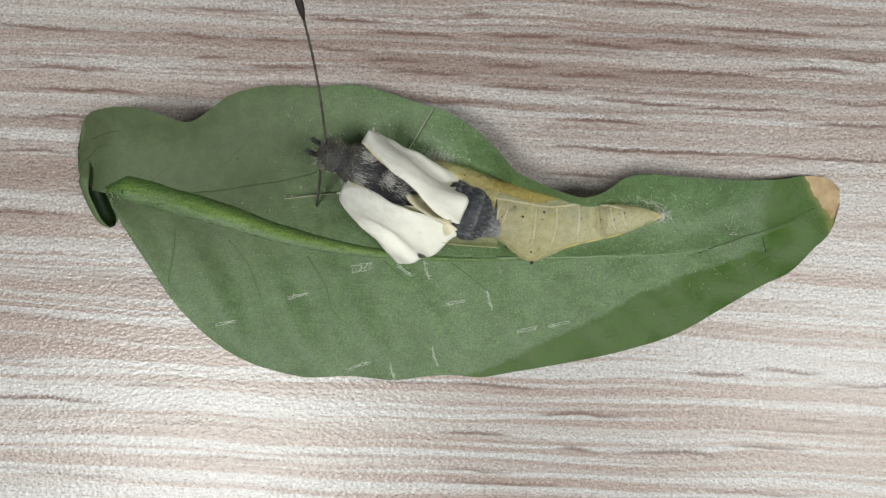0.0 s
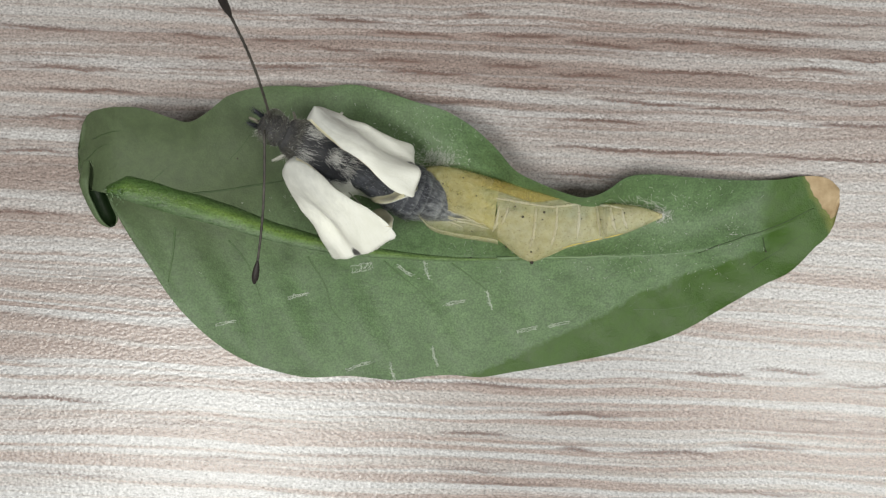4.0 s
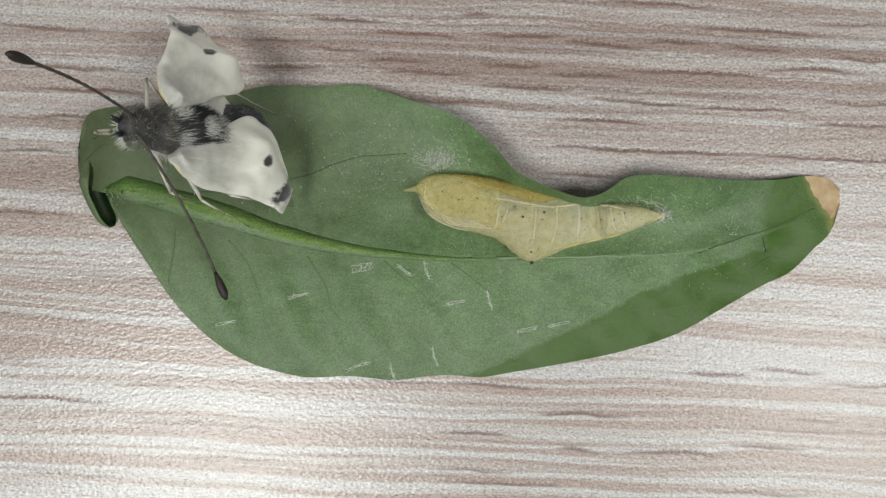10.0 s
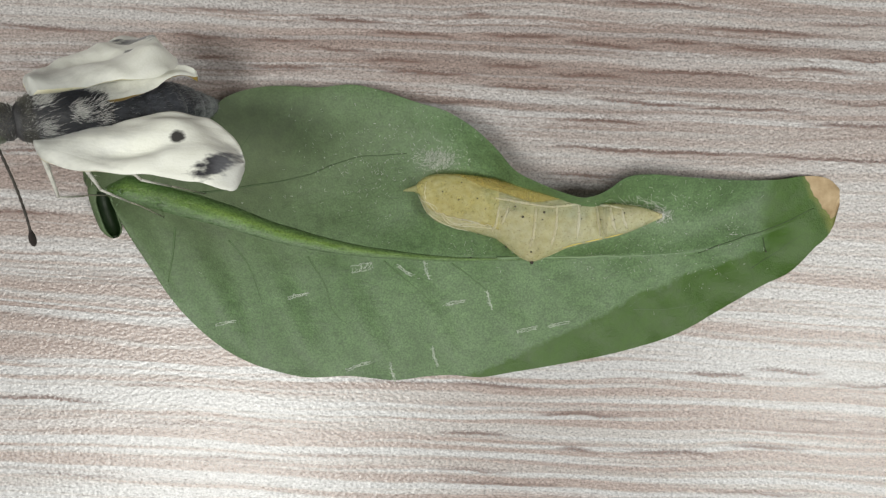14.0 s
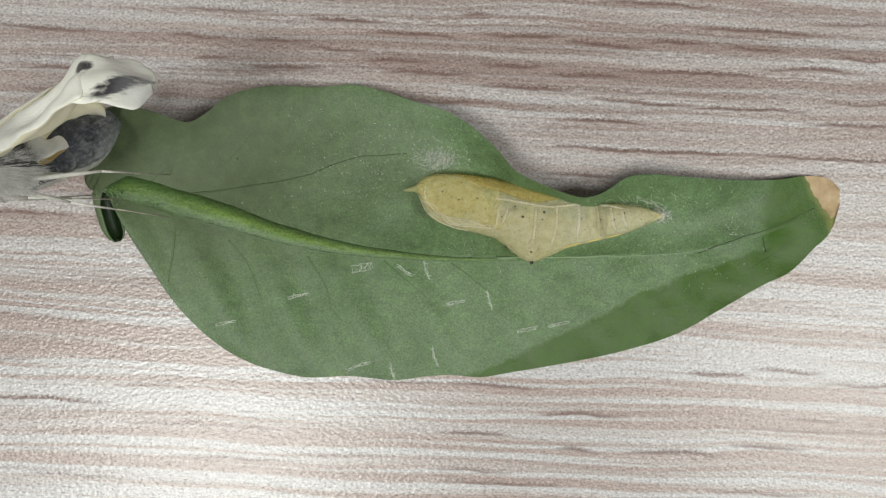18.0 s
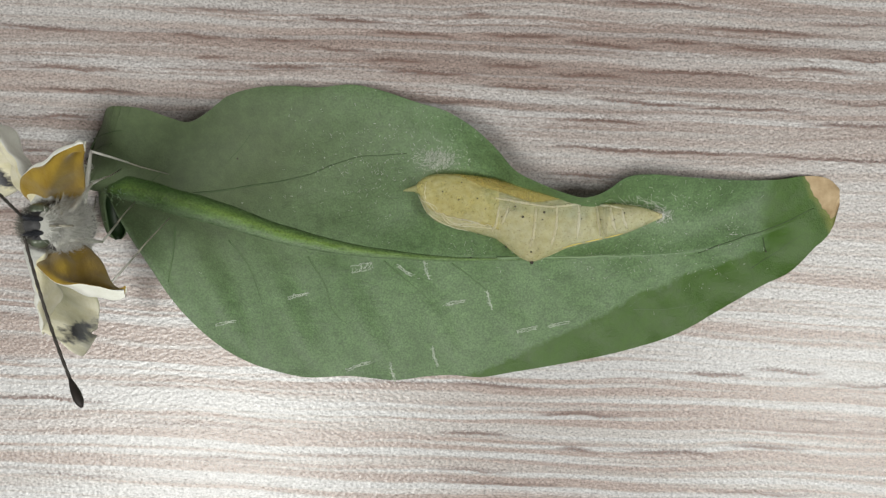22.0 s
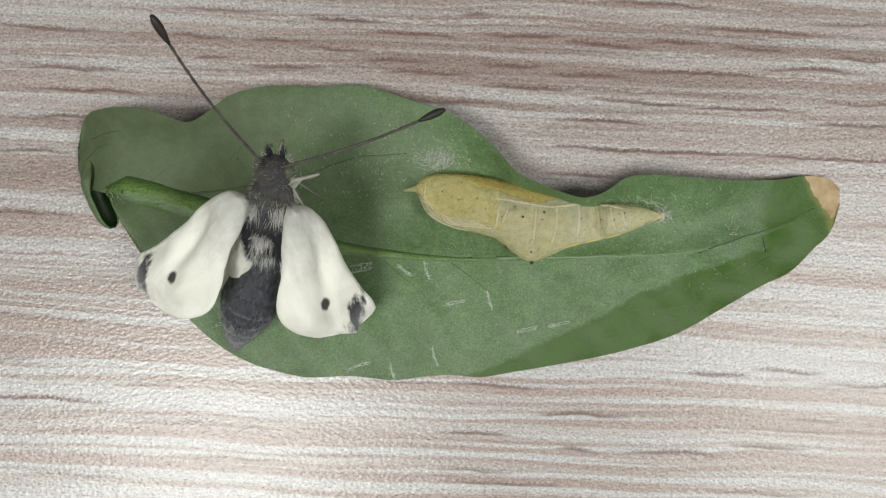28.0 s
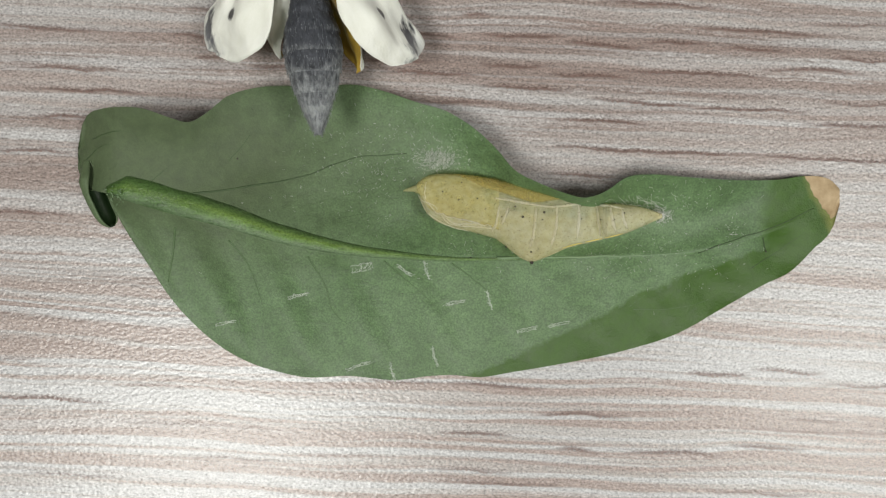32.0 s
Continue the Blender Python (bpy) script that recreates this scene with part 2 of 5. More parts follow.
def shell_skin(name, tint, clear):
    m, nt, b = base(name, 0.27)
    v = mm_coords(nt)
    f = fbm(nt, v, 2.2, 5.0, 0.65)
    big = fbm(nt, v, 0.35, 3.0)
    spots = fbm(nt, v, 8.0, 1.0)
    col = ramp(nt, big, [(0.35, tint), (0.7, tuple(min(1, c * 1.25 + 0.04) for c in tint))])
    col = mix(nt, 0.8, col, ramp(nt, f, [(0.3, grey(0.38)), (0.7, grey(0.62))]), "OVERLAY")
    col = mix(nt, ramp(nt, spots, [(0.66, grey(0)), (0.73, grey(0.75))]), col, (0.16, 0.09, 0.03))
    put(nt, b, col)
    bump(nt, b, calc(nt, "ADD", f, calc(nt, "MULTIPLY", big, 1.6)), 0.34, 0.95)
    tl = nd(nt, "BsdfTranslucent", {"Color": col})
    m1 = nd(nt, "MixShader", {0: 0.35, 1: b.outputs[0], 2: tl.outputs[0]})
    tr = nd(nt, "BsdfTransparent", {"Color": (1.0, 0.97, 0.88, 1)})
    m2 = nd(nt, "MixShader", {0: calc(nt, "ADD", calc(nt, "MULTIPLY_ADD", f, -0.35, clear - 0.03), calc(nt, "MULTIPLY", fbm(nt, v, 0.7, 3.0), 0.3)), 1: m1.outputs[0], 2: tr.outputs[0]})
    nt.links.new(m2.outputs[0], nt.nodes["Material Output"].inputs[0])
    return m


def wing_skin(name, side, under=False, hind=False):
    """side: +1 for a left wing, whose leading edge is at -y; -1 for a right one."""
    m, nt, b = base(name, 0.75)
    v = mm_coords(nt)
    f = fbm(nt, nd(nt, "Mapping", {0: v, "Scale": (0.45, 1.3, 1)}).outputs[0], 1.0, 4.0, 0.5)
    g = fbm(nt, v, 6.0, 2.0)
    r = fbm(nt, nd(nt, "Mapping", {0: v, "Scale": (1.1, 2.8, 1)}).outputs[0], 1.0, 4.0, 0.6)
    sv = nd(nt, "SeparateXYZ", {0: v})
    fan = calc(nt, "ARCTAN2", sv.outputs[1], calc(nt, "ADD", sv.outputs[0], 3.0))
    veins = calc(nt, "POWER", calc(nt, "ABSOLUTE", calc(nt, "SINE", calc(nt, "ADD", calc(nt, "MULTIPLY", fan, 16.0), f))), 0.8)
    if under and hind:
        col = ramp(nt, f, [(0.3, (0.24, 0.145, 0.008)), (0.7, (0.36, 0.24, 0.02))])
    elif under:
        col = ramp(nt, f, [(0.3, (0.62, 0.58, 0.36)), (0.7, (0.78, 0.75, 0.60))])
    else:
        col = ramp(nt, f, [(0.3, (0.80, 0.81, 0.73)), (0.7, (0.88, 0.89, 0.83))])
    col = mix(nt, 0.25, col, ramp(nt, g, [(0.3, grey(0.4)), (0.7, grey(0.6))]), "OVERLAY")
    if not hind:
        col = mix(nt, near(nt, v, 7.1, 0.55 * side, 0.44, 0.36, 0.25, r, 1.6), col, (0.035, 0.033, 0.032))
        col = mix(nt, near(nt, nd(nt, "Mapping", {0: v, "Rotation": (0, 0, radians(-32 * side))}).outputs[0], 7.37, -6.13 * side, 1.50, 0.62, 0.35, r, 2.6), col, (0.03, 0.03, 0.036))
        col = mix(nt, calc(nt, "MULTIPLY", near(nt, v, 10.5, -1.6 * side, 1.0, 1.7, 0.5, r, 1.4), 0.40), col, (0.26, 0.27, 0.30))
    if under and not hind:
        col = mix(nt, near(nt, v, 6.6, 2.0 * side, 0.5, 0.4, 0.3, g, 0.8), col, (0.05, 0.045, 0.04))
    if not under:
        dust = calc(nt, "MULTIPLY", near(nt, v, -0.6, 0.2 * side, 3.0, 2.2, 0.75, r, 1.4), 0.5)
        col = mix(nt, dust, col, (0.13, 0.135, 0.15))
    put(nt, b, col)
    bump(nt, b, calc(nt, "ADD", calc(nt, "MULTIPLY_ADD", veins, 0.28, f), calc(nt, "MULTIPLY", g, 0.2)), 0.16, 0.55)
    b.inputs["Sheen Weight"].default_value = 0.25
    return m


def abdomen_skin(name="abdomen_scales", start=0.0):
    """Slate scales, dark at the waist and pale at the tail and flanks."""
    m, nt, b = base(name, 0.6)
    v = nd(nt, "Mapping", {0: mm_coords(nt), "Location": (start, 0, 0)}).outputs[0]
    f = fbm(nt, nd(nt, "Mapping", {0: v, "Scale": (0.7, 1.6, 1.6)}).outputs[0], 2.2, 5.0, 0.7)
    big = fbm(nt, v, 0.5, 3.0)
    sp = nd(nt, "SeparateXYZ", {0: v})
    along = calc(nt, "ADD", calc(nt, "MULTIPLY", sp.outputs[0], -1), calc(nt, "MULTIPLY_ADD", big, 5.0, -2.5))
    along = calc(nt, "ADD", along, calc(nt, "MULTIPLY_ADD", f, 7.0, -3.5))
    along = calc(nt, "ADD", along, calc(nt, "MULTIPLY_ADD", sp.outputs[2], -2.2, 2.2))
    seg = calc(nt, "FRACT", calc(nt, "DIVIDE", sp.outputs[0], 1.4))
    along = calc(nt, "ADD", along, calc(nt, "MULTIPLY", calc(nt, "POWER", calc(nt, "SUBTRACT", 1.0, seg), 3.0), calc(nt, "MULTIPLY", big, 4.6)))
    dark = ramp(nt, f, [(0.3, (0.016, 0.018, 0.024)), (0.7, (0.075, 0.082, 0.10))])
    pale = ramp(nt, f, [(0.3, (0.11, 0.122, 0.138)), (0.7, (0.44, 0.46, 0.465))])
    k = nd(nt, "MapRange", {"Value": along, "From Min": 5.4, "From Max": 10.8}).outputs[0]
    put(nt, b, mix(nt, k, dark, pale))
    bump(nt, b, f, 0.14)
    return m


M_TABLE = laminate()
M_LEAF = leaf_skin()
M_CURL = leaf_skin("leaf_upperside", True)
M_RIB = midrib_skin()
# near-black green paints the shade inside the rolled edge
M_INNER_SHADE = plain("leaf_inner_shade", (0.008, 0.022, 0.006), (0.018, 0.042, 0.012), 0.8, 0.45, 0.06)
M_RIBPALE = plain("midrib_flank", (0.14, 0.225, 0.115), (0.21, 0.30, 0.17), 0.8, 0.45, 0.05)
M_VEIN = plain("vein_skin", (0.066, 0.118, 0.044), (0.094, 0.156, 0.064), 1.2, 0.5)
M_DARKVEIN = plain("dark_vein_skin", (0.030, 0.058, 0.020), (0.060, 0.100, 0.036), 1.2, 0.5)
M_DRY = plain("dry_leaf", (0.36, 0.25, 0.13), (0.56, 0.43, 0.27), 0.9, 0.7, 0.08)
M_SHELL = shell_skin("case_skin", (0.93, 0.90, 0.62), 0.68)
M_SHELLY = shell_skin("wing_case_skin", (0.93, 0.86, 0.46), 0.70)
M_SHELLE = shell_skin("wing_edge_skin", (0.80, 0.68, 0.26), 0.74)
M_SEAM = shell_skin("case_seam", (0.93, 0.90, 0.70), 0.46)
M_YLINE = plain("case_stripe", (0.60, 0.47, 0.10), (0.70, 0.58, 0.16), 1.5, 0.4)
M_DOT = plain("dark_dot", (0.02, 0.015, 0.012), (0.05, 0.035, 0.03), 3.0, 0.5)
M_SILK = plain("silk", (0.60, 0.62, 0.56), (0.80, 0.82, 0.78), 2.0, 0.5)
M_FLAKE = plain("silk_flake", (0.40, 0.48, 0.38), (0.62, 0.68, 0.58), 2.5, 0.5)
M_BODY = plain("dark_scales", (0.020, 0.020, 0.022), (0.075, 0.075, 0.08), 2.4, 0.65, 0.1)
M_ABD = abdomen_skin()
M_TAIL = abdomen_skin("tail_scales", -5.4)
M_BELLY = plain("belly_scales", (0.42, 0.43, 0.40), (0.62, 0.62, 0.58), 2.4, 0.7, 0.1)
M_FURD = plain("dark_hair", (0.010, 0.012, 0.019), (0.036, 0.040, 0.052), 1.2, 0.6)
M_FURH = plain("olive_grey_hair", (0.07, 0.068, 0.058), (0.21, 0.205, 0.175), 1.2, 0.6)
M_SILVER = plain("silver_scales", (0.22, 0.24, 0.26), (0.48, 0.50, 0.52), 1.2, 0.6)
M_FURL = plain("pale_hair", (0.48, 0.48, 0.47), (0.80, 0.80, 0.77), 1.2, 0.6)
M_EYE = plain("eye_facets", (0.06, 0.075, 0.05), (0.12, 0.14, 0.10), 4.0, 0.3)
M_LEG = plain("leg_scales", (0.48, 0.48, 0.44), (0.72, 0.71, 0.66), 2.0, 0.6)
M_FOOT = plain("tarsus_scales", (0.20, 0.19, 0.15), (0.42, 0.40, 0.33), 3.0, 0.6)
M_ANT = plain("antenna_rings", (0.022, 0.018, 0.016), (0.10, 0.09, 0.08), 2.2, 0.6)
M_CLUB = plain("antenna_club", (0.012, 0.009, 0.008), (0.03, 0.022, 0.02), 3.0, 0.6)
M_WALL = plain("wall_paint", (0.36, 0.35, 0.33), (0.42, 0.41, 0.39), 0.02, 0.8)
M_FLOOR = plain("floor_boards", (0.30, 0.25, 0.20), (0.40, 0.34, 0.28), 0.01, 0.6)
M_METAL = plain("grey_metal", (0.35, 0.35, 0.36), (0.45, 0.45, 0.46), 0.05, 0.5)
WING = {}
for wside in (1, -1):
    WING[wside] = (wing_skin("forewing_upper", wside), wing_skin("forewing_under", wside, True),
                   wing_skin("hindwing_upper", wside, False, True), wing_skin("hindwing_under", wside, True, True))


# ---- mesh helpers ----
def part(name, bm, mats, parent=None, label="", smooth=True):
    bmesh.ops.recalc_face_normals(bm, faces=bm.faces)
    return part_raw(name, bm, mats, parent, label, smooth)


def part_raw(name, bm, mats, parent=None, label="", smooth=True):
    me = bpy.data.meshes.new(name)
    for f in bm.faces:
        f.smooth = smooth
    bm.to_mesh(me)
    bm.free()
    for mt in (mats if isinstance(mats, (list, tuple)) else [mats]):
        me.materials.append(mt)
    ob = new(name, me)
    if parent:
        ob.parent = parent
    if label:
        ob["label"] = label
    return ob


def box(bm, x0, x1, y0, y1, z0, z1):
    r = bmesh.ops.create_cube(bm, size=1.0, matrix=Matrix.Translation(((x0 + x1) / 2, (y0 + y1) / 2, (z0 + z1) / 2)) @ Matrix.Diagonal((x1 - x0, y1 - y0, z1 - z0, 1)))
    return r


def tube(bm, pts, radii, sides=8, flat=1.0):
    """A closed tube along points in mm."""
    pts = [Vector(p) for p in pts]
    rings = []
    for i, p in enumerate(pts):
        d = (pts[min(i + 1, len(pts) - 1)] - pts[max(i - 1, 0)]).normalized()
        a = d.cross(Vector((0, 0, 1)))
        a = a.normalized() if a.length > 1e-4 else Vector((0, 1, 0))
        c = d.cross(a)
        r = radii[i] if isinstance(radii, (list, tuple)) else radii
        rings.append([bm.verts.new((p + (a * math.cos(t) + c * math.sin(t) * flat) * r) * MM) for t in (2 * math.pi * k / sides for k in range(sides))])
    for r0, r1 in zip(rings, rings[1:]):
        for k in range(sides):
            bm.faces.new((r0[k], r0[(k + 1) % sides], r1[(k + 1) % sides], r1[k]))
    bm.faces.new(rings[0][::-1])
    bm.faces.new(rings[-1])


def grid(bm, nu, nv, fn, slot=0):
    """A sheet of nu x nv cells through fn(u, v), u and v from 0 to 1, in mm."""
    vs = [[bm.verts.new(Vector(fn(i / nu, j / nv)) * MM) for j in range(nv + 1)] for i in range(nu + 1)]
    for i in range(nu):
        for j in range(nv):
            f = bm.faces.new((vs[i][j], vs[i + 1][j], vs[i + 1][j + 1], vs[i][j + 1]))
            f.material_index = slot
    return vs


def smooth_at(table, x):
    """Monotone cubic through a table of (x, y)."""
    if x <= table[0][0]:
        return table[0][1]
    if x >= table[-1][0]:
        return table[-1][1]
    for i in range(len(table) - 1):
        if table[i + 1][0] >= x:
            break
    (x0, y0), (x1, y1) = table[i], table[i + 1]
    h = x1 - x0
    s = (y1 - y0) / h
    sa = (y0 - table[i - 1][1]) / (x0 - table[i - 1][0]) if i > 0 else s
    sb = (table[i + 2][1] - y1) / (table[i + 2][0] - x1) if i + 2 < len(table) else s
    m0 = 0.5 * (sa + s)
    m1 = 0.5 * (s + sb)
    t = (x - x0) / h
    return (2 * t**3 - 3 * t**2 + 1) * y0 + (t**3 - 2 * t**2 + t) * h * m0 + (-2 * t**3 + 3 * t**2) * y1 + (t**3 - t**2) * h * m1


def lift(u, v, z):
    """The outlines are laid down flat at table height; what rises draws in towards the middle."""
    k = 1 - z / LENS
    return Vector((u * k, v * k, z))


# ---- the room ----
def room():
    x0, x1, y0, y1, z0, z1 = -1.9, 1.9, -1.7, 1.7, -0.75, 1.9
    t = 0.12

    def slab(name, a, mt):
        bm = bmesh.new()
        box(bm, *a)
        tagged(part(name, bm, mt, smooth=False), kind="structure")
    slab("floor", (x0 - t, x1 + t, y0 - t, y1 + t, z0 - t, z0), M_FLOOR)
    slab("ceiling", (x0 - t, x1 + t, y0 - t, y1 + t, z1, z1 + t), M_WALL)
    slab("wall_north", (x0, x1, y1, y1 + t, z0, z1), M_WALL)
    slab("wall_south", (x0, x1, y0 - t, y0, z0, z1), M_WALL)
    slab("wall_west", (x0 - t, x0, y0 - t, y1 + t, z0, z1), M_WALL)
    slab("wall_east", (x1, x1 + t, y0 - t, y1 + t, z0, z1), M_WALL)


def table():
    root = tagged(new("table"), "pale pinkish wood-print laminate table with a straight grain", "table")
    root.location = (0, 0, -0.75)
    bm = bmesh.new()
    box(bm, -0.70, 0.70, -0.35, 0.35, 0.725, 0.75)
    bmesh.ops.bevel(bm, geom=bm.edges[:], offset=0.0015, segments=2, affect="EDGES")
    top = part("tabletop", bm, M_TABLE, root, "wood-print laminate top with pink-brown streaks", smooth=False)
    for sx in (-0.64, 0.64):
        for sy in (-0.29, 0.29):
            bm = bmesh.new()
            box(bm, sx - 0.02, sx + 0.02, sy - 0.02, sy + 0.02, 0.0, 0.725)
            part("leg", bm, M_METAL, root, smooth=False)


room()
table()

# ---- the leaf ----
UPPER = [(-28.84, 7.99), (-28.57, 9.60), (-28.08, 10.58), (-27.19, 11.03), (-26.07, 11.21), (-23.84, 11.12), (-21.61, 10.40), (-20.04, 10.04), (-18.71, 10.76), (-17.14, 12.01), (-14.91, 12.72), (-12.68, 12.90), (-10.00, 12.77), (-7.10, 12.99), (-4.64, 12.46), (-1.96, 11.56), (0.27, 10.89), (2.50, 9.51), (4.29, 7.86), (5.62, 6.29), (7.41, 5.31), (9.64, 4.42), (11.21, 4.06), (12.77, 4.51), (14.55, 5.67), (16.34, 5.89), (19.46, 5.67), (23.04, 5.45), (26.61, 5.49), (28.62, 5.76), (30.62, 5.45), (31.34, 4.73)]
LOWER = [(-28.84, 6.38), (-28.57, 5.49), (-28.08, 4.78), (-26.52, 4.24), (-25.94, 3.08), (-25.40, 2.05), (-24.29, 0.27), (-22.95, -1.74), (-21.61, -3.75), (-19.38, -6.21), (-17.14, -7.99), (-14.91, -9.11), (-12.68, -9.78), (-10.89, -10.13), (-7.32, -10.04), (-3.75, -10.36), (-1.07, -10.04), (0.71, -9.96), (2.95, -10.13), (5.18, -9.78), (9.64, -9.02), (14.11, -8.08), (18.57, -6.65), (22.14, -4.64), (25.27, -2.86), (27.50, -1.74), (29.29, 0.04), (30.85, 1.83), (31.34, 3.53)]
MIDRIB = [(-28.84, 7.41), (-28.57, 5.94), (-28.08, 5.04), (-26.07, 4.33), (-21.61, 2.99), (-17.14, 1.83), (-12.68, 0.58), (-8.21, -0.22), (-3.75, -0.62), (0.71, -0.80), (5.18, -0.71), (9.64, -0.62), (14.11, -0.54), (18.57, -0.31), (23.04, 0.49), (27.50, 2.05), (31.34, 4.29)]
RISE_MID = [(-28.30, 4.00), (-26.07, 4.20), (-21.61, 3.60), (-8.21, 2.40), (5.18, 1.80), (18.57, 1.50), (27.50, 0.90), (31.34, 0.50)]
RISE_UP = [(-28.30, 4.40), (-25.50, 5.90), (-22.50, 6.00), (-19.60, 4.40), (-15.60, 2.90), (-8.21, 1.80), (-1.52, 2.80), (5.18, 4.50), (9.64, 4.60), (14.11, 4.20), (20.80, 3.00), (27.50, 1.20), (31.34, 0.40)]
RISE_LOW = [(-28.30, 3.60), (-26.07, 2.80), (-21.61, 1.50), (-12.68, 0.50), (-3.75, 0.35), (9.64, 0.35), (23.04, 0.40), (31.34, 0.40)]


def leaf_z(u, v):
    """Height of the blade's upper surface, mm."""
    um, up, lo = smooth_at(MIDRIB, u), smooth_at(UPPER, u), smooth_at(LOWER, u)
    zm = smooth_at(RISE_MID, u)
    if v >= um:
        w = min(1.0, (v - um) / max(0.2, up - um))
        z = zm + (smooth_at(RISE_UP, u) - zm) * w * w - smooth_at([(-22, 0.3), (-12, 0.75)], u) * math.sin(math.pi * min(1, w * 1.05)) * min(1, (29.8 - u) / 14)
    else:
        w = min(1.0, (um - v) / max(0.2, um - lo))
        z = zm + (smooth_at(RISE_LOW, u) - zm) * (1 - (1 - w) ** 1.6) - 0.1 * math.sin(math.pi * w)
    if u < -25.6:
        z -= ((-25.6 - u) / 2.7) ** 2 * 1.5
    if v < um:
        z += 0.26 * math.cos((u - 0.45 * (um - v)) * 1.08 + 0.6) * 4 * w * (1 - w) * min(1, (u + 27) / 6)
    else:
        z += 0.09 * math.cos((u - 0.9 * (v - um)) * 0.8) * 4 * w * (1 - w)
    z += 0.10 * noise.noise((u * 0.25, v * 0.35, 1.3)) + 0.04 * noise.noise((u * 0.9, v * 0.9, 5.0))
    return max(0.22, z)


def leaf_patch(bm, ua, ub, nu, slot=0, thick=0.2):
    def row(s, j, nv, down):
        f = j / nv
        a, b = (e(f) if callable(e) else e for e in (ua, ub))
        u = a + (b - a) * s
        up, lo, um = smooth_at(UPPER, u), smooth_at(LOWER, u), smooth_at(MIDRIB, u)
        v = lo + (um - lo) * f * 2 if f < 0.5 else um + (up - um) * (f - 0.5) * 2
        return lift(u, v, leaf_z(u, v) - (thick if down else 0))
    nv = 56
    top = grid(bm, nu, nv, lambda s, q: row(s, round(q * nv), nv, False), slot)
    bot = grid(bm, nu, nv, lambda s, q: row(s, round(q * nv), nv, True), slot)
    rim = [(top[i][0], top[i + 1][0], bot[i + 1][0], bot[i][0]) for i in range(nu)]
    rim += [(top[i][nv], bot[i][nv], bot[i + 1][nv], top[i + 1][nv]) for i in range(nu)]
    rim += [(top[0][j], bot[0][j], bot[0][j + 1], top[0][j + 1]) for j in range(nv)]
    rim += [(top[nu][j], top[nu][j + 1], bot[nu][j + 1], bot[nu][j]) for j in range(nv)]
    for q in rim:
        try:
            f = bm.faces.new(q)
            f.material_index = slot
            for e in f.edges:
                e.smooth = False
        except ValueError:
            pass


def on_leaf(u, v, rise=0.0):
    return lift(u, v, leaf_z(u, v) + rise)


def vein(leaf, pts, r0, r1, mt=M_VEIN, name="vein", rise=-0.02):
    n = len(pts) - 1
    tab_u = [(i, p[0]) for i, p in enumerate(pts)]
    tab_v = [(i, p[1]) for i, p in enumerate(pts)]
    k = n * 8
    line = [on_leaf(smooth_at(tab_u, i * n / k), smooth_at(tab_v, i * n / k) + 0.10 * noise.noise((i * 0.33, pts[0][0], 2.0)), rise) for i in range(k + 1)]
    bm = bmesh.new()
    tube(bm, line, [r0 + (r1 - r0) * i / k for i in range(k + 1)], 6)
    return part(name, bm, mt, leaf)


CREASE = (lift(-22.30, 12.01, 3.0), lift(-27.60, 4.60, 3.0))
STRIPS, STRIP_WIDTH, CORNER, CORNER_AXIS = 7, 0.62, [], []


def dry_edge(f):
    """Where the leaf has dried brown, from the lower rim (0) to the upper one (1)."""
    return 31.25 - 2.65 * f + 0.05 * math.sin(f * 23) + 0.04 * math.sin(f * 51)


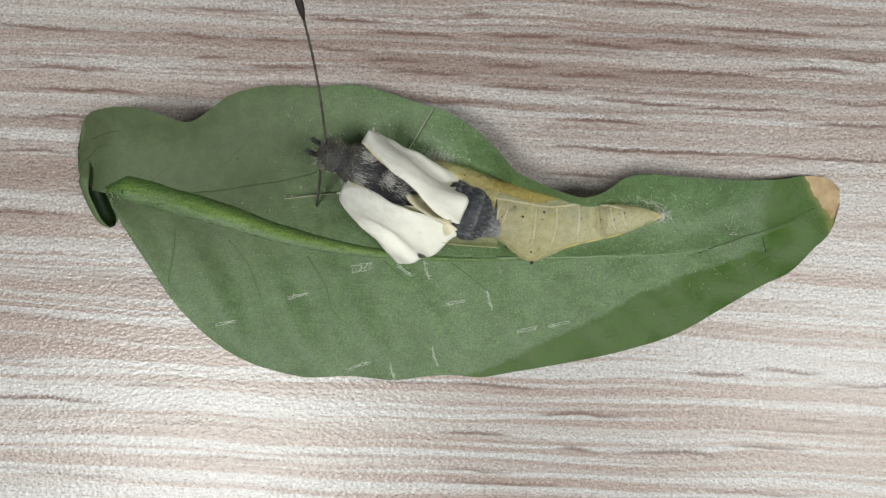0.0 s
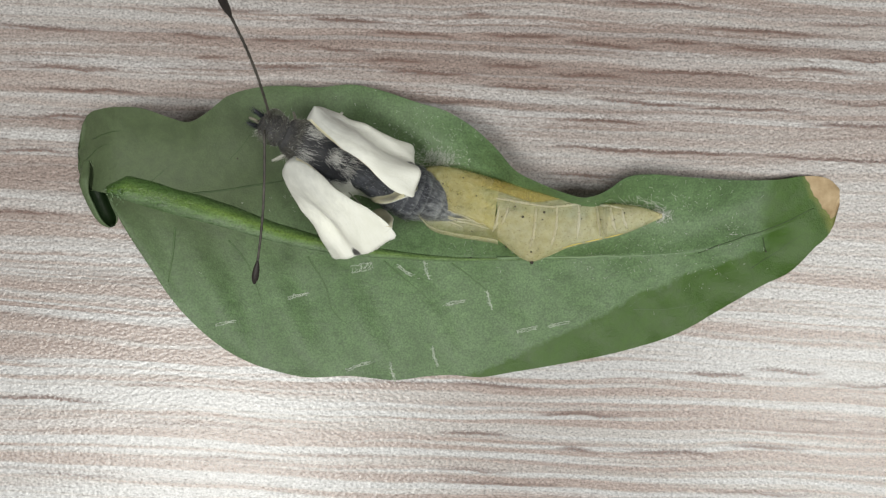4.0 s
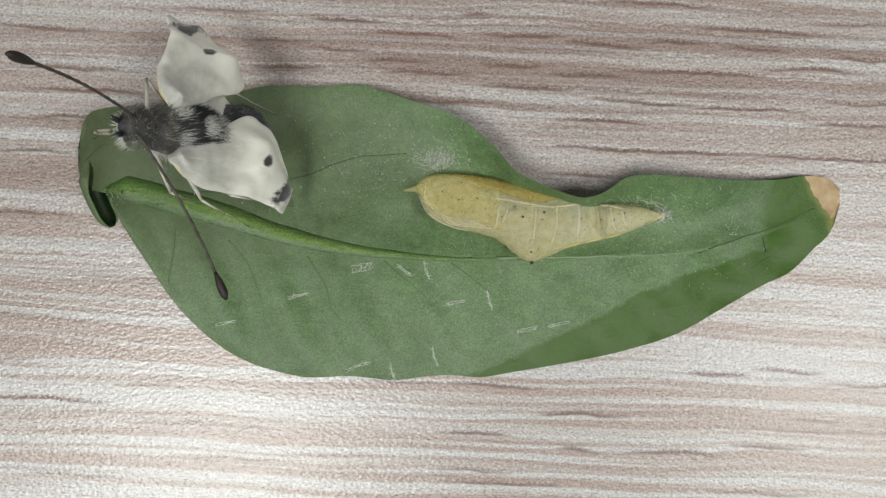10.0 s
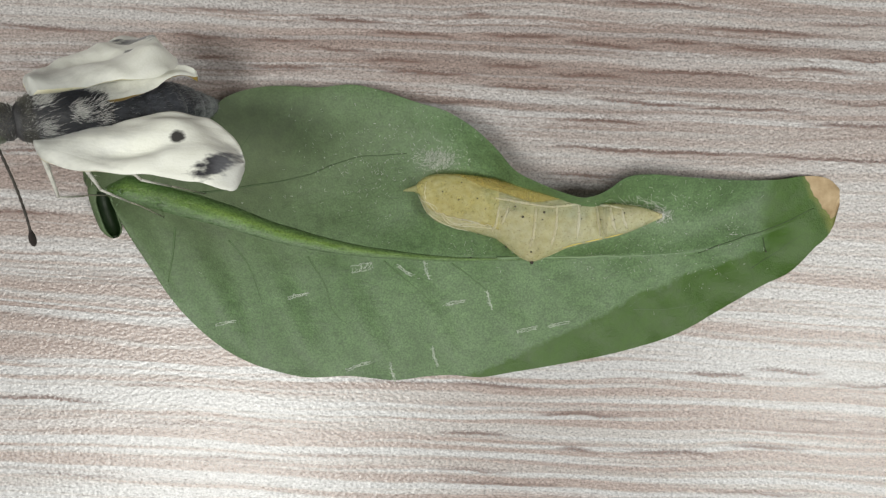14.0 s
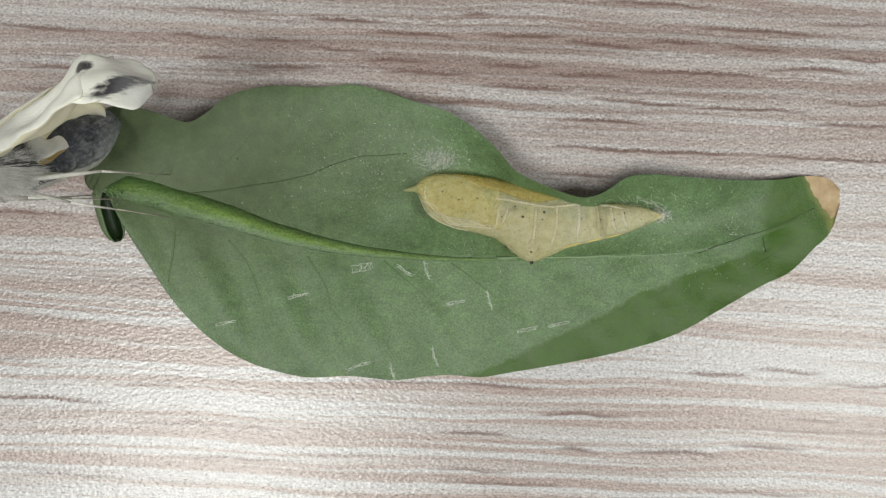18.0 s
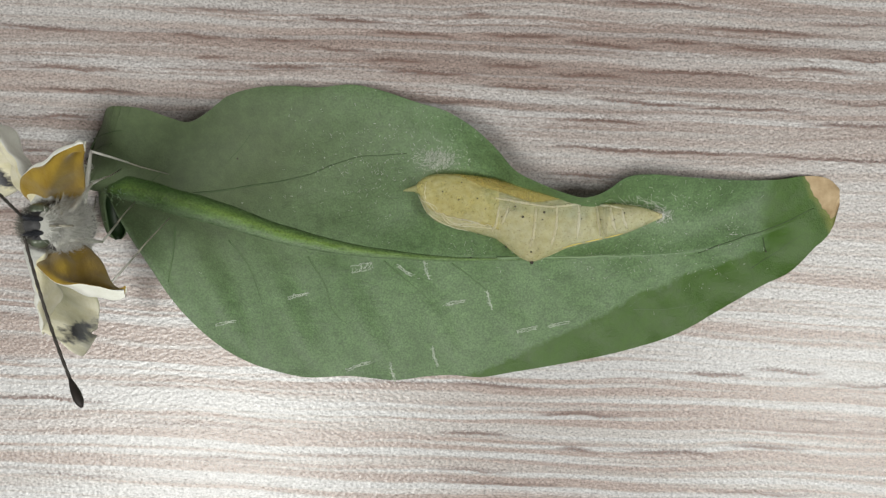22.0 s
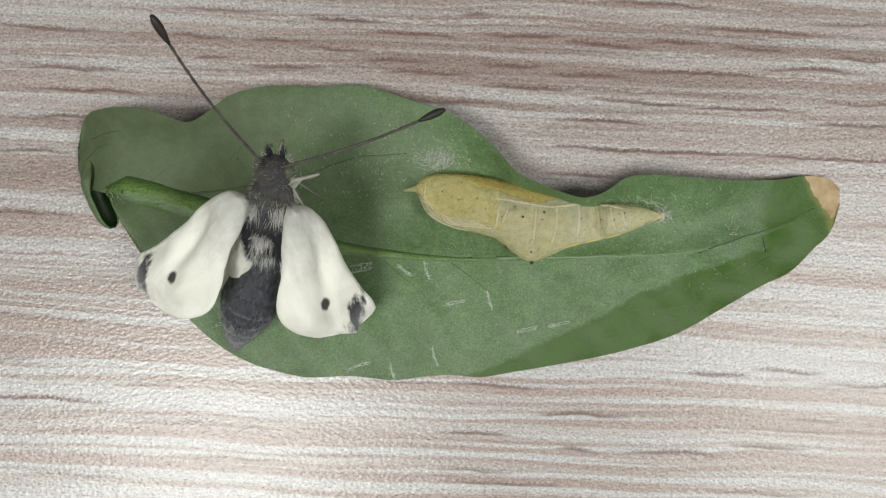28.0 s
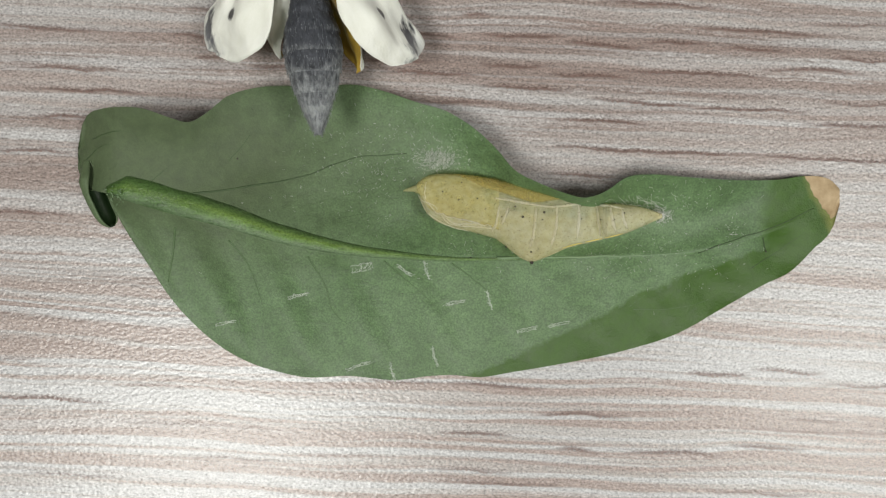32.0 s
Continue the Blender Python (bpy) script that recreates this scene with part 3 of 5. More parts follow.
def build_leaf():
    leaf = tagged(new("leaf"), "green leaf lying underside up, curled at the cut end", "leaf")
    bm = bmesh.new()
    leaf_patch(bm, UPPER[0][0], dry_edge, 170)
    pa, pb = CREASE[0].xy * MM, CREASE[1].xy * MM
    nrm = Vector((pb.y - pa.y, pa.x - pb.x, 0)).normalized()
    if nrm.x > 0:
        nrm = -nrm
    # the soft corner bends in narrow strips, one after the other
    strips = [bm] + [bm.copy() for _ in range(STRIPS)]
    for i, mesh in enumerate(strips):
        for k, keep_out in ((i - 1, False), (i, True)):
            if not 0 <= k < STRIPS:
                continue
            co = (pa + nrm.xy * STRIP_WIDTH * MM * k).to_3d()
            bmesh.ops.bisect_plane(mesh, geom=mesh.verts[:] + mesh.edges[:] + mesh.faces[:], plane_co=co, plane_no=nrm)
            gone = [f for f in mesh.faces if f.calc_center_median().x < -0.019 and ((f.calc_center_median() - co).dot(nrm) > 0) == keep_out]
            if not keep_out:
                gone += [f for f in mesh.faces if f.calc_center_median().x >= -0.019]
            bmesh.ops.delete(mesh, geom=list(set(gone)), context="FACES")
    part("blade", strips[0], M_LEAF, leaf, "pale green leaf underside with a waxy bloom")
    for mesh in strips[1:]:
        CORNER.append(part("leaf_corner", mesh, M_LEAF, leaf))
    for k in range(STRIPS):
        ends = []
        for p in (pa + nrm.xy * STRIP_WIDTH * MM * k + (pb - pa) * 0.12, pb + nrm.xy * STRIP_WIDTH * MM * k):
            u, v = p.x / MM / 0.945, p.y / MM / 0.945
            ends.append(Vector((p.x, p.y, (leaf_z(max(UPPER[0][0], u), v) - 0.02) * MM)))
        CORNER_AXIS.append((ends[0], (ends[1] - ends[0]).normalized()))
    bm = bmesh.new()
    leaf_patch(bm, lambda f: dry_edge(f) + 0.01, UPPER[-1][0], 10)
    part("dry_tip", bm, M_DRY, leaf, "dry brown leaf tip")
    # midrib: thick and rounded at the cut end, sinking into the blade
    u0, u1 = -26.6, 10.0
    bm = bmesh.new()
    uvl = bm.loops.layers.uv.new("along_across")
    nu, nw = 90, 14

    def ridge(s, q):
        """A soft ridge on the blade, steep towards the upper half."""
        u = u0 + (u1 - u0) * s
        wide = smooth_at([(-26.6, 1.9), (-24.0, 2.2), (-18.5, 2.1), (-12.0, 1.55), (-8.4, 1.15), (-2.0, 0.6), (3.5, 0.3), (10.0, 0.12)], u)
        wide *= (1 + 0.06 * noise.noise((u * 0.4, 2.0, 0))) * min(1.0, 0.4 + 13 * s)
        e = q * 2 - 1
        vv = smooth_at(MIDRIB, u) - 0.22 + wide * q
        hump = max(0.0, 1 - abs(e) ** 2.4) * wide * 0.19
        hump += 0.05 * noise.noise((u * 1.1, e * 1.5, 4.0)) * (1 - e * e)
        return on_leaf(u, vv, hump + (0.03 if abs(e) < 0.99 else -0.06))
    vs = grid(bm, nu, nw, ridge)
    where = {vs[i][j]: (i / nu, j / nw) for i in range(nu + 1) for j in range(nw + 1)}
    for f in bm.faces:
        for lp in f.loops:
            lp[uvl].uv = where[lp.vert]
    end = [vs[0][j] for j in range(nw + 1)]
    low = [bm.verts.new(p.co + Vector((0.25, 0, -0.7)) * MM) for p in end]
    for j in range(nw):
        bm.faces.new((end[j], low[j], low[j + 1], end[j + 1]))
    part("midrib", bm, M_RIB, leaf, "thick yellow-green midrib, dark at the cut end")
    # frayed pale fibres at the cut
    rnd = random.Random(3)
    bm = bmesh.new()
    for _ in range(26):
        s = on_leaf(-26.2 + rnd.uniform(-0.4, 1.2), smooth_at(MIDRIB, -26.0) + rnd.gauss(-0.1, 0.35), 0.35 + rnd.uniform(0, 0.25))
        tube(bm, [s, s + Vector((rnd.uniform(-0.3, 0.15), rnd.gauss(0, 0.12), rnd.uniform(-0.15, 0.1)))], [0.045, 0.02], 5)
    part("frayed_end", bm, M_RIBPALE, leaf, "frayed pale cut end of the midrib")
    for pts, a, b_ in (
        ([(-20.27, 4.29), (-15.80, 4.87), (-10.89, 5.76), (-7.32, 7.10), (-2.86, 7.54)], 0.09, 0.05),
        ([(-16.92, 6.96), (-16.03, 7.99), (-15.27, 8.97)], 0.05, 0.04),
        ([(-27.63, 8.75), (-25.85, 9.33), (-23.84, 8.97), (-23.30, 7.99)], 0.05, 0.03),
        ([(-23.0, 5.4), (-21.8, 6.4), (-21.2, 6.8)], 0.05, 0.03),
        ([(-28.2, 7.0), (-27.2, 8.0), (-26.2, 8.3)], 0.05, 0.03),
        ([(-8.21, 2.37), (-5.98, 2.81), (-2.86, 2.99)], 0.04, 0.03),
        ([(-21.16, 1.74), (-21.34, -0.40), (-21.70, -2.63)], 0.10, 0.06),
        ([(-16.92, 0.71), (-15.36, -1.29), (-14.38, -3.97), (-13.79, -5.98)], 0.085, 0.03),
        ([(-10.67, -0.62), (-9.33, -2.86), (-8.57, -5.09), (-6.43, -6.65)], 0.085, 0.03),
        ([(-4.64, -0.94), (-2.41, -2.86), (0.27, -5.31)], 0.075, 0.025),
        ([(0.71, -1.07), (2.95, -2.86), (5.40, -4.64)], 0.075, 0.025),
        ([(20.13, -0.31), (23.04, 0.71), (26.16, 1.74), (29.29, 3.21)], 0.06, 0.05),
        ([(25.27, 0.94), (25.36, 0.27), (25.54, -0.31)], 0.08, 0.06),
        ([(14.55, -4.64), (17.68, -2.54), (21.25, -1.29), (24.38, -0.49)], 0.03, 0.03),
        ([(24.38, -1.52), (27.05, 0.27), (29.29, 1.83)], 0.05, 0.03),
        ([(15.00, -4.78), (18.57, -4.64), (22.59, -3.53)], 0.05, 0.03),
    ):
        it = iter(pts)
        vein(leaf, list(zip(it, it)) if not isinstance(pts[0], tuple) else pts, a, b_, M_DARKVEIN if pts[0][1] > 1.9 or pts[0][0] > 19 else M_VEIN, rise=-0.03)
    # far half of the midrib, flat in the blade
    vein(leaf, [(4.29, -0.71), (9.64, -0.62), (14.11, -0.54), (19.91, -0.22)], 0.14, 0.05, M_RIBPALE, "midrib_end", -0.03)
    # dark specks on the blade
    for u, v, r in ((2.19, -0.71, 0.09), (-16.25, 7.14, 0.07), (-3.21, -3.53, 0.05), (9.87, 2.72, 0.05), (25.49, -0.18, 0.08)):
        bm = bmesh.new()
        bmesh.ops.create_icosphere(bm, subdivisions=1, radius=r * MM, matrix=Matrix.Translation(on_leaf(u, v, 0.02) * MM))
        part("speck", bm, M_DOT, leaf, "tiny dark speck")
    return leaf


def curled_edge(leaf):
    """The blade's cut end rolled into a hollow lip, its inner shade painted dark."""
    bm = bmesh.new()
    ca, cb = Vector(lift(-28.05, 6.9, 2.7)), Vector(lift(-26.15, 1.75, 2.2))
    ax = (cb - ca).normalized()
    side = ax.cross(Vector((0, 0, 1))).normalized()
    upv = side.cross(ax)

    def fn(s, q, k):
        c = ca + (cb - ca) * s + side * 0.25 * math.sin(math.pi * s)
        r = 1.12 * (1 - 0.25 * s) * min(1.0, 0.45 + 2.2 * s) * (1 if s < 0.8 else math.sqrt(max(0.05, 1 - ((s - 0.8) / 0.21) ** 2))) * k
        r *= 1 + 0.08 * noise.noise((s * 4, q * 3, 2.0))
        shut = max(0.0, 1 - s / 0.45)
        t = radians(100 - 55 * shut + (250 + 116 * shut) * q)
        return c + side * (-math.cos(t) * r * 0.85) + upv * math.sin(t) * r
    a = grid(bm, 20, 24, lambda s, q: fn(s, q, 1.0), 0)
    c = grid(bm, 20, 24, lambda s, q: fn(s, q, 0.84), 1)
    for i in range(20):
        bm.faces.new((a[i][0], a[i + 1][0], c[i + 1][0], c[i][0]))
        bm.faces.new((a[i][24], c[i][24], c[i + 1][24], a[i + 1][24]))
    for j in range(24):
        bm.faces.new((a[20][j], a[20][j + 1], c[20][j + 1], c[20][j]))
    return part("curled_edge", bm, [M_LEAF, M_INNER_SHADE], leaf, "rolled edge at the cut end, inner shade painted dark")


LEAF = build_leaf()
CURL = curled_edge(LEAF)

# ---- the empty pupal case ----
CASE_UP = [(-2.05, 5.13), (-1.70, 5.49), (-1.07, 5.76), (0.71, 5.85), (2.95, 5.62), (4.29, 5.40), (5.18, 5.18), (6.96, 4.73), (8.75, 4.38), (9.64, 4.15), (11.88, 3.71), (14.11, 3.53), (15.89, 3.26), (17.32, 2.77)]
CASE_LOW = [(-2.05, 4.51), (-1.70, 3.71), (-1.07, 2.63), (0.71, 1.74), (2.95, 1.16), (4.29, 0.71), (5.18, 0.04), (6.07, -0.67), (6.96, -1.03), (7.86, -0.76), (8.75, -0.40), (9.64, 0.00), (11.88, 0.58), (14.11, 1.12), (15.89, 1.83), (17.32, 2.46)]

CASE_SEAT = 1.75


def case_point(u, th, k=1.0):
    up, lo = smooth_at(CASE_UP, u), smooth_at(CASE_LOW, u)
    mid, hw = (up + lo) / 2, (up - lo) / 2 * k
    f = max(0.0, min(1.0, (u - CASE_UP[0][0]) / (CASE_UP[-1][0] - CASE_UP[0][0])))
    hz = (1.55 * math.sin(math.pi * min(1, f * 1.15 + 0.12)) ** 0.6 if f < 0.76 else 1.55 * max(0.05, (1 - f) / 0.24) ** 0.75) * k
    hz = max(0.12, min(hz, hw * 1.4))
    seg = 0.035 * math.cos((u - 3.0) * 3.9) if u > 4 else 0.0
    c, s = math.cos(th), math.sin(th)
    # a low keel runs along the lower flank
    z = CASE_SEAT + 1.25 + (hz + seg) * (abs(s) ** 0.85) * (1 if s > 0 else -0.8) * (1 + 0.12 * c)
    return lift(u, mid + hw * c, z) + Vector((0, 0, 0.03 * noise.noise((u, th * 2, 3))))


def case_sheet(name, ua, ub, ta, tb, nu, nt_, mt, parent, label="", pivot=None, k0=1.0, tb2=None):
    bm = bmesh.new()
    pv = Vector(pivot) if pivot else Vector((0, 0, 0))

    def fn(s, q, k):
        te = tb if tb2 is None else tb + (tb2 - tb) * (max(0, (s - 0.6) / 0.4) ** 1.5 if s > 0.3 else (1 - s / 0.3) ** 2)
        return case_point(ua + (ub - ua) * s, radians(ta + (te - ta) * q), k) - pv
    a = grid(bm, nu, nt_, lambda s, q: fn(s, q, k0))
    c = grid(bm, nu, nt_, lambda s, q: fn(s, q, k0 - 0.04))
    for i in range(nu):
        bm.faces.new((a[i][0], a[i + 1][0], c[i + 1][0], c[i][0]))
        bm.faces.new((a[i][nt_], c[i][nt_], c[i + 1][nt_], a[i + 1][nt_]))
    ob = part(name, bm, mt, parent, label)
    if pivot:
        ob.location = pv * MM
    return ob


def rib_on(parent, u, ta, tb, r, mt, name, slant=0.0, n=14):
    bm = bmesh.new()
    tube(bm, [case_point(u + slant * (i / n - 0.5), radians(ta + (tb - ta) * i / n), 1.01) for i in range(n + 1)], r, 6)
    return part(name, bm, mt, parent)


def angle_at(u, v):
    """The angle round the case at which its upper face lies over (u, v)."""
    up, lo = smooth_at(CASE_UP, u), smooth_at(CASE_LOW, u)
    return math.acos(max(-0.999, min(0.999, (v - (up + lo) / 2) / ((up - lo) / 2))))


def line_on(parent, name, pts, r, origin=Vector((0, 0, 0)), mt=None, label=""):
    """A raised seam through points of the plan, a little uneven."""
    n = (len(pts) - 1) * 6
    tu, tv = [(i, p[0]) for i, p in enumerate(pts)], [(i, p[1]) for i, p in enumerate(pts)]
    line, rad = [], []
    for i in range(n + 1):
        s = i / 6
        u, v = smooth_at(tu, s) + 0.04 * noise.noise((i * 0.5, pts[0][0], 1)), smooth_at(tv, s) + 0.04 * noise.noise((i * 0.5, pts[0][0], 9))
        line.append(case_point(u, angle_at(u, v), 1.0) - origin)
        rad.append(r * (0.75 + 0.7 * abs(noise.noise((i * 0.7, pts[0][1], 3)))) * min(1, 0.35 + min(i, n - i) * 0.2))
    bm = bmesh.new()
    tube(bm, line, rad, 6)
    return part(name, bm, mt or M_SEAM, parent, label)


def dot_on(parent, u, th, r, mt=M_DOT, name="dark_spot"):
    bm = bmesh.new()
    p = case_point(u, radians(th), 1.01)
    bmesh.ops.create_icosphere(bm, subdivisions=1, radius=r * MM, matrix=Matrix.Translation(p * MM))
    return part(name, bm, mt, parent)


def build_case():
    case = tagged(new("pupal_case"), "empty translucent yellow butterfly pupal case fixed to the leaf by silk", "pupal case")
    part_a = case_sheet("abdomen_case", 4.3, CASE_UP[-1][0], -180, 180, 44, 36, M_SHELL, case, "pale translucent segmented abdomen case")
    hinge = lift(3.93, 4.51, 3.2)
    front = case_sheet("wing_case", CASE_UP[0][0], 4.4, -115, 128, 30, 30, M_SHELLY, case, "yellow translucent wing case", hinge, 1.04)
    hinge2 = lift(3.75, 1.03, 2.6)
    flap = case_sheet("thorax_flap", CASE_UP[0][0] + 0.25, 4.3, 124, 252, 26, 18, M_SHELL, case, "split thorax flap", hinge2)
    bm = bmesh.new()
    tube(bm, [lift(-3.12, 4.60, 2.5) - hinge, lift(-2.41, 4.73, 2.8) - hinge, lift(-1.43, 4.78, 3.0) - hinge], [0.06, 0.2, 0.55], 8)
    part("head_spike", bm, M_SHELLY, front, "pointed head horn")
    for ring in (
        [(7.37, 3.26), (7.23, 1.83), (7.14, 0.94), (6.79, 0.04)], [(9.02, 3.53), (8.97, 2.05), (8.75, 0.94), (8.53, 0.22)],
        [(10.71, 3.53), (10.76, 2.28), (10.58, 0.76)], [(12.14, 3.44), (12.28, 2.28), (12.41, 1.03)],
        [(13.21, 3.35), (13.39, 2.28), (13.66, 1.38)], [(14.11, 3.17), (14.29, 2.28), (14.55, 1.65)],
        [(5.18, 3.35), (4.87, 2.50), (4.64, 1.92)], [(4.46, 3.44), (4.20, 2.05), (3.93, 1.38)],
    ):
        it = iter(ring)
        line_on(part_a, "segment_ring", list(zip(it, it)) if not isinstance(ring[0], tuple) else ring, 0.14)
    for seam in (
        [(-1.96, 3.97), (-1.34, 3.71), (-0.71, 3.44), (-0.18, 2.81), (0.36, 2.10), (1.38, 1.83), (2.95, 1.74), (4.11, 1.56)],
        [(-0.36, 3.08), (0.27, 2.46), (0.98, 2.01), (2.86, 2.01)],
        [(-1.21, 5.49), (-1.38, 4.96), (-1.43, 4.29), (-1.29, 3.79)],
        [(3.04, 1.74), (2.99, 2.50), (3.30, 3.17), (3.93, 3.44)],
        [(-1.79, 3.53), (-1.07, 2.72), (0.27, 1.92), (2.05, 1.38)],
    ):
        it = iter(seam)
        line_on(front, "seam", list(zip(it, it)) if not isinstance(seam[0], tuple) else seam, 0.065, hinge)
    for u0, u1 in ((9.4, 11.0), (11.2, 12.6), (12.8, 14.2)):
        bm = bmesh.new()
        tube(bm, [case_point(u0 + (u1 - u0) * i / 6, radians(158), 1.01) for i in range(7)], [0.015, 0.03, 0.04, 0.045, 0.04, 0.03, 0.015], 6)
        part("yellow_stripe", bm, M_YLINE, part_a)
    # pale ridge between wing case and abdomen, and the ragged rim of the split
    line_on(part_a, "ridge", [(3.75, 4.06), (5.18, 3.88), (6.52, 3.62), (8.53, 3.35), (10.62, 3.53), (12.77, 3.44), (14.33, 3.17)], 0.11)
    bm = bmesh.new()
    tube(bm, [case_point(-1.6 + 5.4 * i / 20, radians(127 - 20 * max(0, 1 - i / 4) + 9 * noise.noise((i * 0.6, 1.0, 4.0))), 1.03) - hinge for i in range(21)], [0.05 + 0.05 * abs(noise.noise((i * 0.9, 3.0, 1.0))) for i in range(21)], 6)
    part("split_rim", bm, M_SEAM, front, "pale ragged rim of the split")
    for u, v in ((3.35, 3.17), (4.64, 2.54), (7.86, 2.32), (10.94, 2.37), (12.41, 2.32), (13.53, 2.32), (14.33, 2.86), (6.96, -0.22), (5.71, 3.35), (6.74, 3.97)):
        dot_on(part_a, u, math.degrees(angle_at(u, v)), 0.07)
    for u, v in ((1.47, 5.18), (1.25, 3.88), (-0.04, 4.51), (2.72, 3.97), (2.77, 1.29)):
        bm = bmesh.new()
        bmesh.ops.create_icosphere(bm, subdivisions=1, radius=0.065 * MM, matrix=Matrix.Translation((case_point(u, angle_at(u, v), 1.05) - hinge) * MM))
        part("dark_spot", bm, M_DOT, front)
    for u, th, r in ((6.3, 80, 0.10), (8.0, 68, 0.11), (7.0, 176, 0.16), (5.0, 176, 0.09)):
        dot_on(part_a, u, th, r, M_DOT, "brown_tubercle")
    case_sheet("wing_edge", 0.5, 11.8, -20, 50, 30, 10, M_SHELLE, part_a, "darker yellow edge of the wing case", None, 1.05, -8)
    bm = bmesh.new()
    tip = lift(6.92, -1.12, 2.6)
    tube(bm, [lift(6.88, -0.40, 2.9), tip], [0.45, 0.06], 8)
    part("keel_point", bm, M_SHELL, part_a)
    return case, front, hinge, flap, hinge2


CASE, CASE_FRONT, HINGE_A, CASE_FLAP, HINGE_B = build_case()


# ---- silk ----
def silk_threads():
    rnd = random.Random(4)
    bm = bmesh.new()

    def thread(u, v, ang, length, r, curl, rise=0.03):
        pts, uu, vv, a = [], u, v, ang
        n = 6
        for _ in range(n + 1):
            pts.append(on_leaf(uu, vv, rise + abs(rnd.gauss(0, 0.03))))
            uu += math.cos(a) * length / n
            vv += math.sin(a) * length / n
            a += rnd.gauss(0, curl)
        tube(bm, pts, r, 3)
    cu, cv = 17.23, 2.72
    for _ in range(90):
        a = rnd.uniform(0, 6.28)
        thread(cu + rnd.gauss(0, 0.25), cv + rnd.gauss(0, 0.2), a, rnd.uniform(0.2, 0.8), rnd.uniform(0.008, 0.018), 0.7, 0.15)
    for _ in range(30):
        thread(cu + rnd.uniform(-3.2, 0.2), cv + rnd.uniform(0.2, 1.0), rnd.uniform(2.5, 3.2), rnd.uniform(0.6, 2.0), 0.010, 0.35, 0.2)
    for (px_, py_, sx, sy, n, r) in ((*(-0.40, 7.10), 0.9, 0.5, 620, 0.012), (*(-5.98, 7.63), 3.4, 2.0, 150, 0.009), (*(-6.43, 6.29), 4.4, 2.6, 90, 0.009),
                                     (*(18.12, 4.06), 2.6, 1.4, 90, 0.010), (*(14.55, -0.40), 3.5, 1.0, 110, 0.008), (*(19.91, -1.29), 3.0, 1.4, 60, 0.010),
                                     (*(23.04, 1.38), 0.5, 0.6, 26, 0.014), (*(3.39, 0.04), 2.5, 0.6, 40, 0.008), (*(0.71, 9.87), 2.4, 0.9, 60, 0.009)):
        for _ in range(n):
            thread(px_ + rnd.gauss(0, sx), py_ + rnd.gauss(0, sy), rnd.uniform(0, 6.28), rnd.uniform(0.08, 0.42), r * rnd.uniform(0.5, 1.0), 1.0)
    tagged(part_raw("silk", bm, M_SILK), "fine white silk threads spun over the leaf", "silk", kind="stuff")


def silk_flake(pts, w):
    """A thin dried smear on the blade, with a ragged outline."""
    rnd = random.Random(int(abs(pts[0][0]) * 100))
    bm = bmesh.new()
    n = 10 * (len(pts) - 1)
    tu, tv = [(i, p[0]) for i, p in enumerate(pts)], [(i, p[1]) for i, p in enumerate(pts)]
    for side in (-1, 1):
        line = []
        for i in range(n + 1):
            s = i * (len(pts) - 1) / n
            line.append(on_leaf(smooth_at(tu, s) + rnd.gauss(0, 0.05), smooth_at(tv, s) + side * w * rnd.uniform(0.5, 1) + rnd.gauss(0, 0.03), 0.02))
        tube(bm, line, 0.028, 4)
    for _ in range(int(n * 0.8)):
        s = rnd.uniform(0, len(pts) - 1)
        p = [on_leaf(smooth_at(tu, s) + rnd.gauss(0, 0.12), smooth_at(tv, s) + rnd.uniform(-w, w), 0.015) for _ in range(3)]
        tube(bm, p, 0.016, 4)
    tagged(part("dried_smear", bm, M_FLAKE), "thin whitish dried smear on the leaf", "smear", group="dried smears on the leaf")


silk_threads()
for smear, wide in (
    ([-7.23, -1.65], 0.35), ([-12.23, -3.88], 0.10), ([0.18, -4.42], 0.12), ([-4.20, -8.97], 0.10), ([3.48, -3.30], 0.10),
    ([5.85, -6.56], 0.14), ([8.39, -6.12], 0.12), ([-3.53, -1.29], 0.10), ([-1.52, -0.94], 0.08), ([-7.68, -9.64], 0.10), ([-0.85, -7.77], 0.14), ([-17.95, -6.03], 0.10),
):
    su, sv = smear
    vec = {(-7.23): (0.8, -0.5)}.get(round(su, 2), None)
    k_ = int(abs(su * 7 + sv * 13)) % 4
    du, dv = ((1.6, 0.35), (1.1, -0.8), (0.4, -1.4), (1.9, 0.7))[k_]
    silk_flake([(su, sv), (su + du * 0.5, sv + dv * 0.6), (su + du, sv + dv)], wide)


# ---- the butterfly ----
def spindle(bm, stations, sides=20, noise_amp=0.0, slot=lambda x, t: 0):
    """A closed body along x: stations of (x, half width, half height, z)."""
    rings = []
    for x, w, h, z in stations:
        ring = []
        for k in range(sides):
            t = 2 * math.pi * k / sides
            n = 1 + noise_amp * noise.noise((x * 1.7, math.cos(t) * 2, math.sin(t) * 2))
            ring.append(bm.verts.new(Vector((x, math.cos(t) * w * n, z + math.sin(t) * h * n)) * MM))
        rings.append(ring)
    for i, (r0, r1) in enumerate(zip(rings, rings[1:])):
        for k in range(sides):
            f = bm.faces.new((r0[k], r0[(k + 1) % sides], r1[(k + 1) % sides], r1[k]))
            f.material_index = slot(stations[i][0], 2 * math.pi * (k + 0.5) / sides)
    bm.faces.new(rings[0][::-1])
    bm.faces.new(rings[-1])


